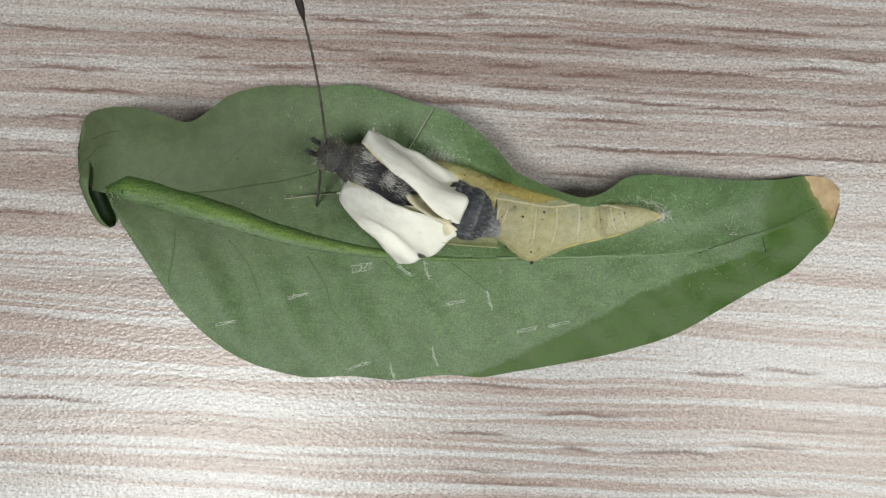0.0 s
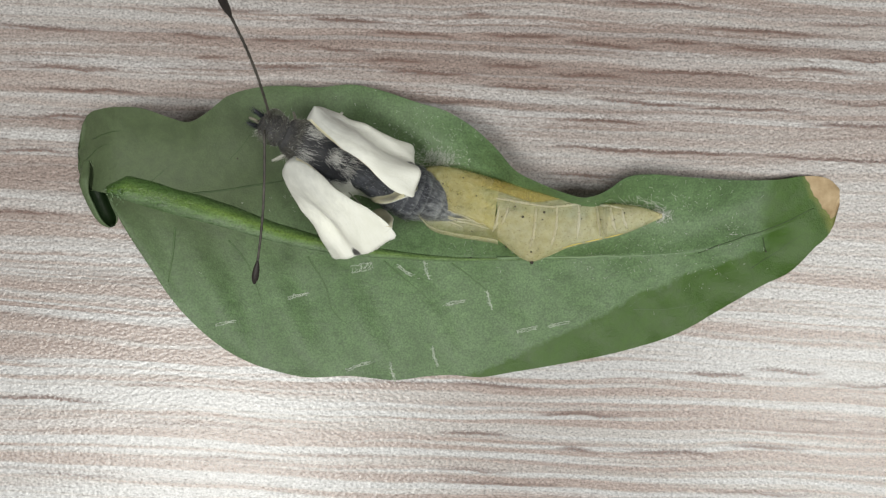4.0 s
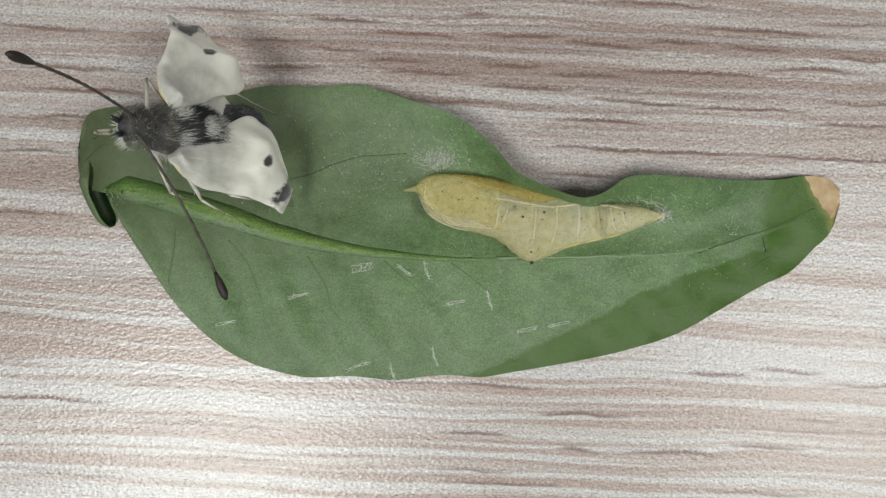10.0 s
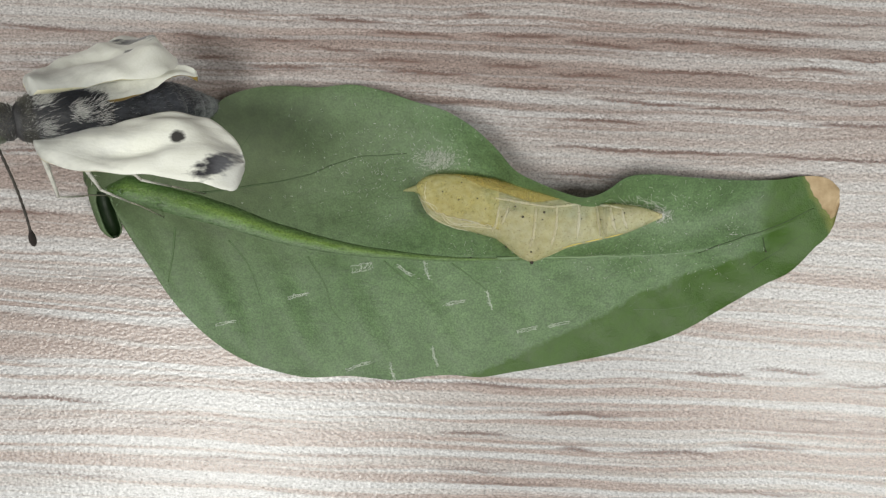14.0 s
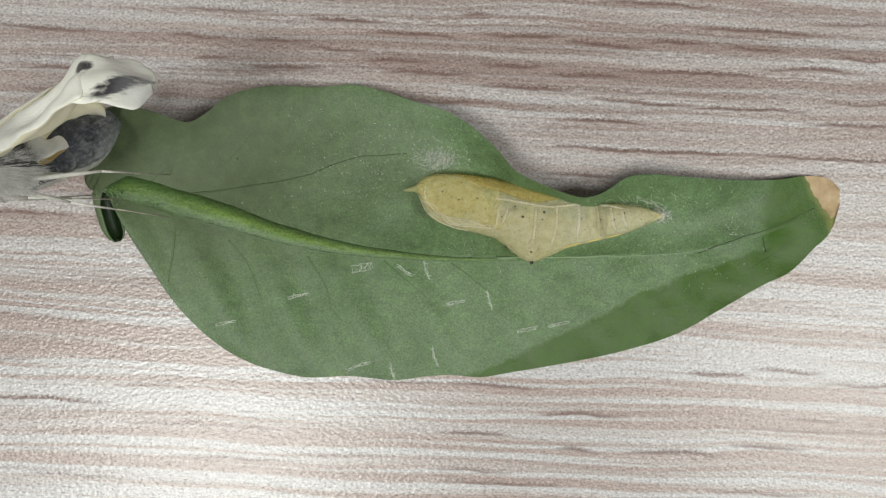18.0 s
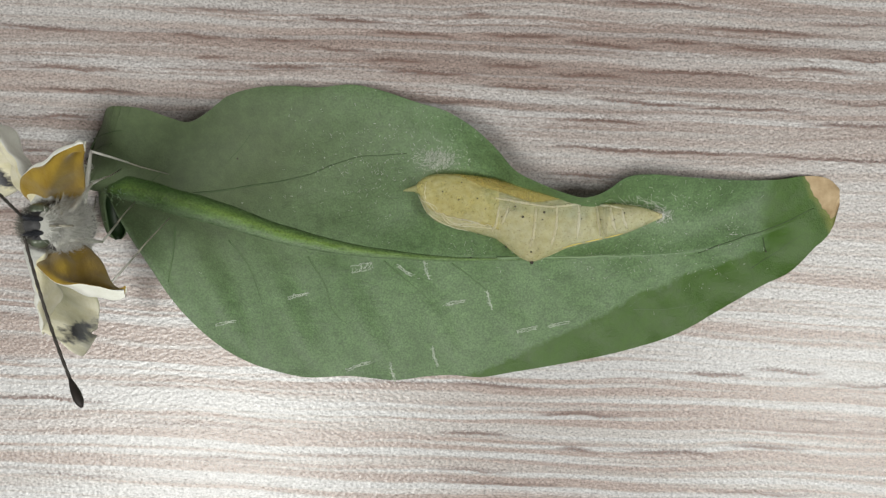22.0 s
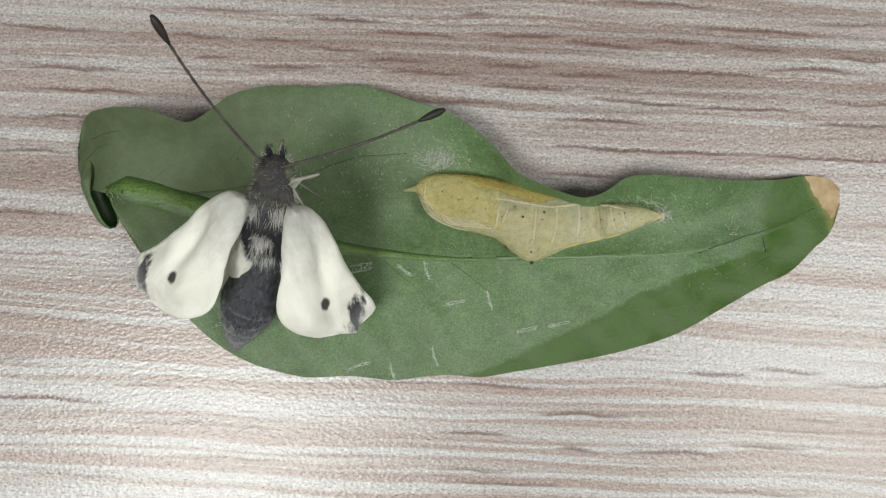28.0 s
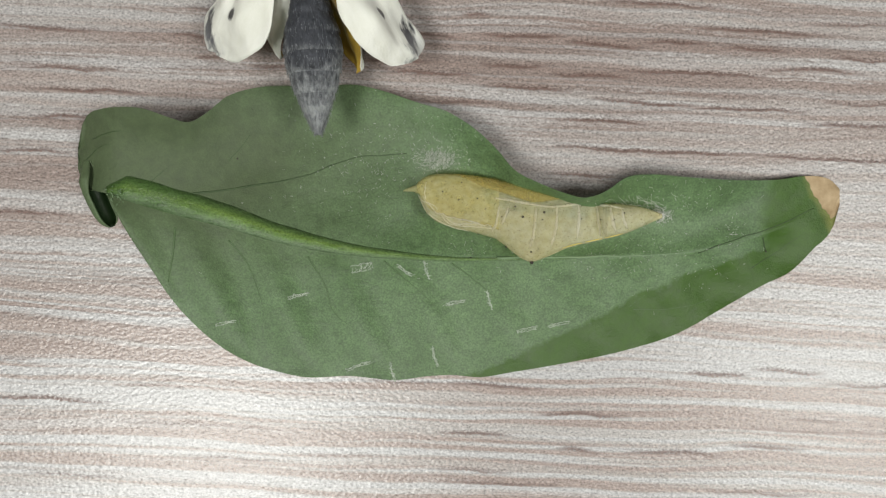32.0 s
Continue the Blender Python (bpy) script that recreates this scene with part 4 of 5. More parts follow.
def hairs(bm, rnd, n, where, length, r, lean, spread, slot=0):
    """Loose hairs: where() gives a root and its outward normal in mm; they lean backwards."""
    for _ in range(n):
        p, nn = where()
        d = (Vector(nn) * spread + Vector(lean) + Vector((rnd.gauss(0, 0.25), rnd.gauss(0, 0.25), rnd.gauss(0, 0.2)))).normalized()
        ln = length * rnd.uniform(0.5, 1.2)
        a = d.orthogonal().normalized()
        c = d.cross(a)
        p = Vector(p)
        q = p + d * ln * 0.6 + Vector(lean) * 0.08 * ln
        b0 = [bm.verts.new((p + (a * math.cos(t) + c * math.sin(t)) * r) * MM) for t in (0, 2.1, 4.2)]
        b1 = [bm.verts.new((q + (a * math.cos(t) + c * math.sin(t)) * r * 0.7) * MM) for t in (0, 2.1, 4.2)]
        e = bm.verts.new((p + d * ln + Vector(lean) * 0.25 * ln) * MM)
        for k in range(3):
            bm.faces.new((b0[k], b0[(k + 1) % 3], b1[(k + 1) % 3], b1[k])).material_index = slot
            bm.faces.new((b1[k], b1[(k + 1) % 3], e)).material_index = slot


FORE_HINGE, HIND_HINGE = (1.8, 1.9, 1.05), (-0.6, 1.2, 0.3)
FORE_LENGTH, FOLD_AT, NOSE = 11.0, 7.0, 0.4
FORE_LEAD = [(-0.9, 0.2), (-0.5, 0.9), (0.3, 1.35), (1.5, 1.7), (2.7, 1.8), (5.4, 1.95), (8.1, 2.4), (9.9, 2.8), (10.6, 2.5), (11.0, 1.2)]
FORE_TRAIL = [(-0.9, 0.2), (-0.5, 0.6), (0.5, 1.1), (1.4, 1.5), (3.0, 2.1), (4.6, 3.0), (6.3, 3.65), (8.1, 3.3), (9.6, 2.3), (10.6, 1.0), (11.0, -0.4)]
HIND_LENGTH = 7.8
HIND_LEAD = [(0, 0.5), (1.8, 1.6), (3.5, 1.8), (5.3, 1.0), (6.7, -0.5), (7.8, -2.2)]
HIND_TRAIL = [(0, 0.5), (1.8, 1.4), (3.5, 1.7), (5.3, 1.9), (6.7, 2.2), (7.8, 2.35)]


def wing(name, side, lead, trail, length, mats, parent, camber, tipcurl, label, seed, xa=0.0, xb=None, open_at=None):
    """A soft wing, or the stretch of one from xa to xb."""
    bm = bmesh.new()
    xb = xb or length

    def fn(s, q, low):
        x = xa + (xb - xa) * s
        s = x / length
        a, c = smooth_at(lead, x), smooth_at(trail, x)
        w = a * (1 - q) + (-c) * q
        span = max(0.3, (a + c) / 2)
        mid = (a - c) / 2
        e = (w - mid) / span
        z = -camber * e * e * min(1, span / 2.5) * (0.4 + 0.6 * s)
        z += 0.30 * math.sin(q * 7 + seed + 0.25 * x) * max(0, s) * (1 - abs(e) ** 4) + 0.55 * noise.noise((x * 0.3, w * 0.5, seed)) * (1 - 0.6 * abs(e) ** 3)
        z += 0.10 * noise.noise((x * 0.9, w * 1.0, seed + 7)) + 0.10 * math.sin(x * 1.9 + seed) * abs(e) ** 5
        # a furrow down the middle and a bulge at the hind margin
        z -= 0.55 * math.exp(-((w - 0.9 + 0.14 * x) / 0.55) ** 2) * math.exp(-((x - 4.2) / 2.6) ** 2)
        z += 0.40 * math.exp(-((w + 2.0) / 0.8) ** 2 - ((x - 6.6) / 1.5) ** 2)
        z -= tipcurl * max(0, s - 0.7) ** 2 * 11
        puff = 0.50 * max(0, 1 - s) ** 0.6 + 0.06
        if xb < length and x > FOLD_AT:
            r = math.sqrt(max(0.0, 1 - ((x - FOLD_AT) / NOSE) ** 2))
            puff, w = puff * (0.15 + 0.85 * r), mid + (w - mid) * (0.92 + 0.08 * r)
        z += (puff * (1 - e * e) ** 0.5 if abs(e) < 1 else 0) * (1 if not low else -1) + (0.0 if low else 0.02)
        return (x, -side * w, z)
    nu, nv = 44, 26
    t = grid(bm, nu, nv, lambda s, q: fn(s, q, False), 0)
    d = grid(bm, nu, nv, lambda s, q: fn(s, q, True), 1)
    for i in range(nu):
        for j in (0, nv):
            bm.faces.new((t[i][j], t[i + 1][j], d[i + 1][j], d[i][j]))
    for j in range(nv):
        for i in (0, nu):
            if i != (None if open_at is None else open_at * nu):
                bm.faces.new((t[i][j], t[i][j + 1], d[i][j + 1], d[i][j]))
    return part(name, bm, mats, parent, label)


FEMUR, SHIN, JOINT = 4.5, 7.2, -5.4


def build_butterfly():
    rnd = random.Random(11)
    fly = tagged(new("butterfly"), "freshly hatched white butterfly with crumpled wings and dark furry body", "butterfly")
    # thorax
    bm = bmesh.new()
    st = [(3.75, 0.7, 0.6, 0.1), (3.3, 1.2, 1.05, 0.1), (2.3, 1.5, 1.38, 0.1), (1.0, 1.65, 1.5, 0.1), (-0.4, 1.6, 1.45, 0.05), (-1.4, 1.25, 1.2, 0.0), (-1.9, 0.6, 0.6, 0)]
    spindle(bm, st, 22, 0.05, lambda x, t: 1 if math.sin(t) < -0.35 else 0)
    thorax = part("thorax", bm, [M_BODY, M_BELLY], fly, "dark scaly thorax with a pale underside")

    def on_thorax(lo, hi, x0=-1.6, x1=3.3):
        def get():
            x = rnd.uniform(x0, x1)
            t = rnd.uniform(lo, hi)
            r = math.sqrt(max(0.05, 1 - ((x - 0.8) / 3.1) ** 2))
            n = (0, math.cos(t), math.sin(t))
            return (x, 1.62 * r * n[1], 0.1 + 1.45 * r * n[2]), n
        return get
    bm = bmesh.new()
    hairs(bm, rnd, 3600, on_thorax(0.1, 3.04, -1.5, 2.7), 0.45, 0.010, (-0.8, 0, 0.1), 0.3)
    part("back_fur", bm, M_FURD, thorax, "dark hair on the back")
    bm = bmesh.new()
    for lo, hi in ((-0.1, 0.4), (2.74, 3.24)):
        hairs(bm, rnd, 500, on_thorax(lo, hi, -1.2, 3.2), 0.8, 0.010, (-0.8, 0, 0.1), 0.45)
    hairs(bm, rnd, 90, on_thorax(0.3, 2.84, 2.7, 3.3), 0.6, 0.014, (-0.7, 0, 0.2), 0.4)
    for x, t0, sx, n in ((2.1, 0.95, 0.35, 150), (2.0, 2.2, 0.35, 150), (0.1, 1.6, 0.25, 170), (-1.1, 1.3, 0.3, 60), (-1.1, 1.9, 0.3, 60)):
        def clump(x=x, t0=t0, sx=sx):
            xx, t = rnd.gauss(x, sx), rnd.gauss(t0, 0.2)
            r = math.sqrt(max(0.05, 1 - ((xx - 0.8) / 3.1) ** 2))
            return (xx, 1.62 * r * math.cos(t), 0.1 + 1.45 * r * math.sin(t)), (0, math.cos(t), math.sin(t))
        hairs(bm, rnd, int(n * 1.6), clump, 0.6, 0.0125, (-0.7, rnd.uniform(-0.3, 0.3), 0.25), 0.6)
    hairs(bm, rnd, 1500, on_thorax(3.3, 6.1), 0.8, 0.012, (-0.5, 0, -0.1), 0.6)
    part("pale_fur", bm, M_FURL, thorax, "long grey hair")
    # head
    bm = bmesh.new()
    spindle(bm, [(5.35, 0.35, 0.3, 0.15), (5.1, 0.8, 0.75, 0.15), (4.5, 1.15, 1.0, 0.15), (3.8, 1.1, 1.0, 0.12), (3.2, 0.7, 0.7, 0.1)], 18, 0.05, lambda x, t: 1 if math.sin(t) < -0.3 else 0)
    head = part("head", bm, [M_BODY, M_BELLY], fly, "small dark furry head")

    def on_head(lo, hi):
        def get():
            x = rnd.uniform(3.5, 5.2)
            t = rnd.uniform(lo, hi)
            r = math.sqrt(max(0.05, 1 - ((x - 4.3) / 1.15) ** 2))
            n = (0.3, math.cos(t), math.sin(t))
            return (x, 1.05 * r * n[1], 0.15 + 0.98 * r * n[2]), n
        return get
    bm = bmesh.new()
    hairs(bm, rnd, 1100, on_head(0.3, 2.84), 0.42, 0.010, (0.1, 0, 0.2), 0.7)
    hairs(bm, rnd, 900, lambda: on_thorax(0.1, 3.04, 2.6, 3.4)(), 0.6, 0.011, (-0.4, 0, 0.25), 0.6)
    part("head_fur", bm, M_FURH, head)
    bm = bmesh.new()
    hairs(bm, rnd, 70, on_head(0.2, 2.94), 0.5, 0.012, (0.0, 0, 0.2), 0.7)
    hairs(bm, rnd, 200, on_head(3.5, 5.9), 0.6, 0.018, (0.2, 0, -0.2), 0.8)
    part("pale_head_fur", bm, M_FURL, head)
    for s in (1, -1):
        bm = bmesh.new()
        bmesh.ops.create_uvsphere(bm, u_segments=18, v_segments=12, radius=0.54 * MM, matrix=Matrix.Translation(Vector((4.55, 0.88 * s, 0.2)) * MM) @ Matrix.Diagonal((1, 0.75, 1.1, 1)))
        part("eye", bm, M_EYE, head, "dull olive compound eye")
        bm = bmesh.new()
        tube(bm, [(5.0, 0.35 * s, -0.2), (5.45, 0.4 * s, 0.05), (5.8, 0.45 * s, 0.4), (6.1, 0.5 * s, 0.55)], [0.15, 0.17, 0.11, 0.04], 8)
        hairs(bm, rnd, 60, lambda: ((rnd.uniform(5.1, 5.9), rnd.gauss(0.42 * s, 0.1), rnd.uniform(-0.1, 0.45)), (0.5, 0.4 * s, 0.2)), 0.5, 0.014, (0.8, 0, 0.4), 0.4)
        part("palp", bm, M_FURD, head, "bristly palp")
    bm = bmesh.new()
    coil = []
    for i in range(46):
        t = i / 45 * 4.4 * math.pi
        r = 0.62 - 0.45 * i / 45
        coil.append((5.35 + r * math.sin(t), 0.05 * i / 45, -0.75 - 0.55 + r * math.cos(t)))
    tube(bm, coil, [0.085 - 0.05 * i / 45 for i in range(46)], 7)
    part("proboscis", bm, M_FOOT, head, "coiled brown proboscis")
    # abdomen: hinged at the waist, with a tail end that can be drawn in
    def girth(x):
        f = -x / 11.2
        w = smooth_at([(0, 0.9), (0.1, 1.2), (0.24, 1.5), (0.36, 1.9), (0.5, 2.05), (0.65, 1.75), (0.8, 1.18), (0.92, 0.62), (1, 0.2)], f)
        ring = (-x / 1.4) % 1.0
        return w * (0.955 + 0.06 * ring ** 0.7)

    def stretch(a, b, n):
        """Stations from a to b, rounded off inside the joint."""
        st = []
        for i in range(n + 1):
            x = a + (b - a) * i / n
            w = girth(x)
            if a < 0 and x > JOINT:
                w *= math.sqrt(max(0.02, 1 - ((x - JOINT) / (a - JOINT)) ** 2)) * 0.94
            if b > -11 and x < JOINT:
                w *= math.sqrt(max(0.02, 1 - ((x - JOINT) / (b - JOINT)) ** 2)) * 0.99
            st.append((x, max(0.08, w), max(0.08, w * 0.88), 0.0))
        return st

    def scales(ob, st, n1, n2, off, mats):
        def on_abd():
            i = rnd.randrange(2, len(st) - 1)
            t = rnd.uniform(-0.3, 3.44)
            return (st[i][0] - off, st[i][1] * math.cos(t), st[i][2] * math.sin(t)), (0, math.cos(t), math.sin(t))
        bm = bmesh.new()
        hairs(bm, rnd, n1, on_abd, 0.34, 0.010, (-1.2, 0, 0), 0.05)
        part("silver_fur", bm, M_SILVER, ob, "short silvery scales")
        bm = bmesh.new()
        hairs(bm, rnd, n2, on_abd, 0.28, 0.011, (-1.2, 0, 0), 0.04)
        part("dark_fur", bm, mats[0], ob)
    fore = stretch(0.0, JOINT - 1.7, 42)
    bm = bmesh.new()
    spindle(bm, fore, 28, 0.04, lambda x, t: 1 if math.sin(t) < -0.75 else 0)
    abd = part("abdomen", bm, [M_ABD, M_BELLY], fly, "plump dark grey abdomen with pale scales")
    abd.location = Vector((-1.3, 0, -0.7)) * MM
    scales(abd, fore, 500, 1200, 0.0, [M_ABD])
    aft = stretch(JOINT + 1.5, -11.2, 42)
    bm = bmesh.new()
    spindle(bm, [(x - JOINT, w, h, z) for x, w, h, z in aft], 28, 0.04, lambda x, t: 1 if math.sin(t) < -0.75 else 0)
    tail = part("abdomen_tip", bm, [M_TAIL, M_BELLY], fly, "tapering silver-grey tail end")
    scales(tail, aft, 560, 900, JOINT, [M_TAIL])
    limbs = {}
    for s in (1, -1):
        tag = "L" if s == 1 else "R"
        fu, fd, hu, hd = WING[s]
        limbs["FORE_" + tag] = wing("forewing", s, FORE_LEAD, FORE_TRAIL, FORE_LENGTH, [fu, fd], fly, 0.45, 0.5, "small soft white forewing", 2.0 + s, -0.9, FOLD_AT + NOSE)
        limbs["TIP_" + tag] = wing("wing_tip", s, FORE_LEAD, FORE_TRAIL, FORE_LENGTH, [fu, fd], limbs["FORE_" + tag], 0.45, 0.5, "outer wing with a dark spot and tip", 2.0 + s, FOLD_AT, None, 0)
        limbs["HIND_" + tag] = wing("hindwing", s, HIND_LEAD, HIND_TRAIL, HIND_LENGTH, [hu, hd], fly, 0.7, 1.0, "small crumpled hindwing, ochre underneath", 5.0 + s)
        bm = bmesh.new()
        n = 30
        pts = [(10.5 * i / n, 0.25 * s * math.sin(i / n * 3.0), 0.35 * math.sin(i / n * 2.4)) for i in range(n + 1)]
        tube(bm, pts, [0.10 if i % 2 else 0.075 for i in range(n + 1)], 7)
        ant = part("antenna", bm, M_ANT, fly, "thin dark ringed antenna")
        bm = bmesh.new()
        pts = [(9.0 + 1.75 * i / 8, 0.25 * s * math.sin((9.0 + 1.75 * i / 8) / 10.5 * 3.0), 0.35 * math.sin((9.0 + 1.75 * i / 8) / 10.5 * 2.4)) for i in range(9)]
        tube(bm, pts, [0.08, 0.13, 0.18, 0.22, 0.24, 0.25, 0.24, 0.19, 0.08], 10)
        part("club", bm, M_CLUB, ant, "dark antenna club")
        limbs["ANT_" + tag] = ant
        for i in range(3):
            bm = bmesh.new()
            tube(bm, [(0, 0, 0), (FEMUR * 0.35, 0, 0), (FEMUR * 0.75, 0, 0), (FEMUR, 0, 0)], [0.13, 0.17, 0.13, 0.09], 8)
            hairs(bm, rnd, 24, lambda: ((rnd.uniform(0.1, FEMUR * 0.8), rnd.gauss(0, 0.1), rnd.gauss(0, 0.1)), (0, rnd.uniform(-1, 1), rnd.uniform(-1, 1))), 0.5, 0.02, (0.6, 0, 0), 0.4)
            leg = part("leg", bm, M_LEG, fly, "pale scaly leg")
            bm = bmesh.new()
            tube(bm, [(-0.02, 0, 0), (1.4, 0.02, 0), (3.2, 0, 0)], [0.09, 0.08, 0.065], 7)
            shin = part("shin", bm, M_LEG, leg)
            bm = bmesh.new()
            tube(bm, [(3.15, 0, 0), (4.1, -0.05, 0), (5.2, -0.02, 0), (SHIN, 0.05, 0)], [0.06, 0.055, 0.05, 0.035], 6)
            me = part("foot", bm, M_FOOT, leg)
            limbs["LEG_%s%d" % (tag, i)] = (leg, shin, me)
    return fly, abd, tail, limbs


FLY, ABDOMEN, TAIL, MEMBERS = build_butterfly()

# ---- what moves, in mm: seconds, place, forward, up; wings: seconds, way to the end, way of the upper face ----
BODY = [
    (0, -3.967, 4.903, 5.6, -0.909, 0.405, 0.105, 0.095, -0.043, 0.995),
    (1, -4.96, 7, 5.8, -0.858, 0.495, 0.139, 0.121, -0.07, 0.99),
    (2, -4.6, 6.85, 6, -0.844, 0.507, 0.174, 0.149, -0.089, 0.985),
    (3, -6.16, 5.733, 5.8, -0.856, 0.474, 0.208, 0.182, -0.101, 0.978),
    (3.5, -7.2, 6.372, 6.2, -0.861, 0.439, 0.259, 0.231, -0.118, 0.966),
    (5.5, -10.533, 6.761, 9.9, -0.657, 0.226, 0.719, 0.68, -0.234, 0.695),
    (6, -10.533, 6.835, 9.9, -0.661, 0.215, 0.719, 0.684, -0.222, 0.695),
    (7, -12.635, 9.061, 11.6, -0.484, 0.216, 0.848, 0.775, -0.345, 0.53),
    (8, -14.043, 8.339, 11.6, -0.491, 0.199, 0.848, 0.786, -0.318, 0.53),
    (9, -14.296, 7.87, 11.6, -0.512, 0.137, 0.848, 0.819, -0.219, 0.53),
    (10, -15.625, 7.315, 12.4, -0.525, -0.074, 0.848, 0.84, 0.118, 0.53),
    (11, -17.791, 7.315, 12.4, -0.53, -0.018, 0.848, 0.848, 0.03, 0.53),
    (12, -18.004, 7.599, 12.4, -0.529, 0.037, 0.848, 0.846, -0.059, 0.53),
    (13, -20.582, 8.169, 12.6, -0.718, -0.05, 0.695, 0.693, 0.048, 0.719),
    (14, -22.231, 8.068, 13.6, -0.885, -0.156, 0.438, 0.432, 0.076, 0.899),
    (14.5, -22.179, 8.103, 14, -0.952, -0.273, 0.139, 0.134, 0.038, 0.99),
    (16.5, -24.445, 5.528, 14, -0.252, -0.151, 0.956, -0.11, 0.986, 0.127),
    (17, -25.029, 5.184, 14, -0.252, -0.151, 0.956, -0.204, 0.974, 0.1),
    (18, -26.515, 4.862, 13.8, -0.253, -0.121, 0.96, -0.286, 0.957, 0.046),
    (19, -27.09, 4.382, 13.4, -0.251, -0.08, 0.965, -0.604, 0.792, -0.091),
    (20, -26.506, 3.353, 13.2, -0.2, 0, 0.98, -0.975, 0.102, -0.199),
    (21, -25.982, 2.549, 13.2, -0.05, -0.02, 0.999, -0.998, 0.05, -0.049),
    (22, -23.552, 1.45, 12.6, 0.182, -0.03, 0.983, -0.983, -0, 0.182),
    (23, -22.514, 1.278, 12.4, 0.331, 0, 0.944, -0.942, 0.05, 0.331),
    (24, -20.891, 1.055, 11.2, 0.609, 0.426, 0.669, -0.548, -0.384, 0.743),
    (25, -18.855, 1.254, 9, 0.589, 0.569, 0.574, -0.413, -0.398, 0.819),
    (25.5, -17.882, 1.544, 9.5, 0.51, 0.677, 0.53, -0.319, -0.423, 0.848),
    (27.5, -11.547, 0.767, 11, 0.214, 0.857, 0.469, -0.114, -0.456, 0.883),
    (28, -11.292, 1.06, 11, 0.188, 0.887, 0.423, -0.088, -0.413, 0.906),
    (29, -9.366, 7.792, 8.5, -0.137, 0.975, 0.174, 0.024, -0.172, 0.985),
    (30, -10.21, 10.978, 8.5, -0.34, 0.935, 0.105, 0.036, -0.098, 0.995),
    (31, -10.056, 14.048, 8.5, -0.291, 0.951, 0.105, 0.031, -0.1, 0.995),
    (32, -9.366, 20.382, 8.5, -0.052, 0.996, 0.07, 0.004, -0.07, 0.998),
]
FORE_L = [
    (0, 0.62, -0.61, -0.49, -0.1, -0.72, 0.69),
    (1, 0.48, -0.76, -0.43, -0.25, -0.45, 0.86),
    (2, 0.22, -0.9, -0.38, -0.25, -0.28, 0.92),
    (3, 0.49, -0.78, -0.38, -0.22, -0.47, 0.85),
    (3.5, 0.488, -0.784, -0.384, -0.322, -0.571, 0.755),
    (5.5, 0.479, -0.753, -0.453, -0.031, -0.586, 0.809),
    (6, 0.456, -0.713, -0.532, 0.056, -0.618, 0.784),
    (7, 0.485, -0.446, -0.752, 0.77, -0.18, 0.61),
    (8, 0.572, -0.261, -0.778, 0.79, -0.045, 0.6),
    (9, 0.524, -0.071, -0.849, 0.83, 0.2, 0.5),
    (10, 0.447, -0.001, -0.895, 0.892, 0.077, 0.446),
    (11, 0.53, -0.07, -0.845, 0.769, -0.359, 0.527),
    (12, 0.56, -0.15, -0.815, 0.767, -0.222, 0.602),
    (13, 0.745, -0.1, -0.66, 0.525, -0.535, 0.662),
    (14, 0.984, 0.015, -0.175, 0.129, 0.614, 0.779),
    (14.5, 0.972, 0.195, -0.132, 0.028, 0.461, 0.887),
    (16.5, 0.831, 0.436, 0.345, -0.521, 0.392, 0.758),
    (17, 0.85, 0.41, 0.32, -0.47, 0.62, 0.62),
    (18, 0.81, 0.46, 0.33, -0.47, 0.69, 0.54),
    (19, 0.81, 0.5, 0.28, -0.46, 0.74, 0.48),
    (20, -0.256, 0.541, -0.801, -0.892, 0.188, 0.412),
    (21, -0.357, 0.465, -0.81, 0.263, 0.882, 0.39),
    (22, -0.57, 0.415, -0.71, 0.782, 0.54, -0.312),
    (23, -0.764, -0.235, -0.601, -0.637, 0.129, 0.76),
    (24, -0.877, -0.22, -0.427, -0.429, -0.039, 0.902),
    (25, -0.896, -0.407, -0.176, -0.234, 0.098, 0.967),
    (25.5, -0.862, -0.406, -0.302, -0.362, 0.077, 0.929),
    (27.5, -0.75, -0.498, -0.435, -0.487, -0.029, 0.873),
    (28, -0.707, -0.565, -0.427, -0.435, -0.13, 0.891),
    (29, -0.505, -0.723, -0.471, -0.216, -0.423, 0.88),
    (30, -0.221, -0.849, -0.48, 0.187, -0.52, 0.833),
    (31, -0.281, -0.914, -0.292, 0.228, -0.36, 0.905),
    (32, -0.501, -0.726, -0.471, -0.572, -0.13, 0.809),
]
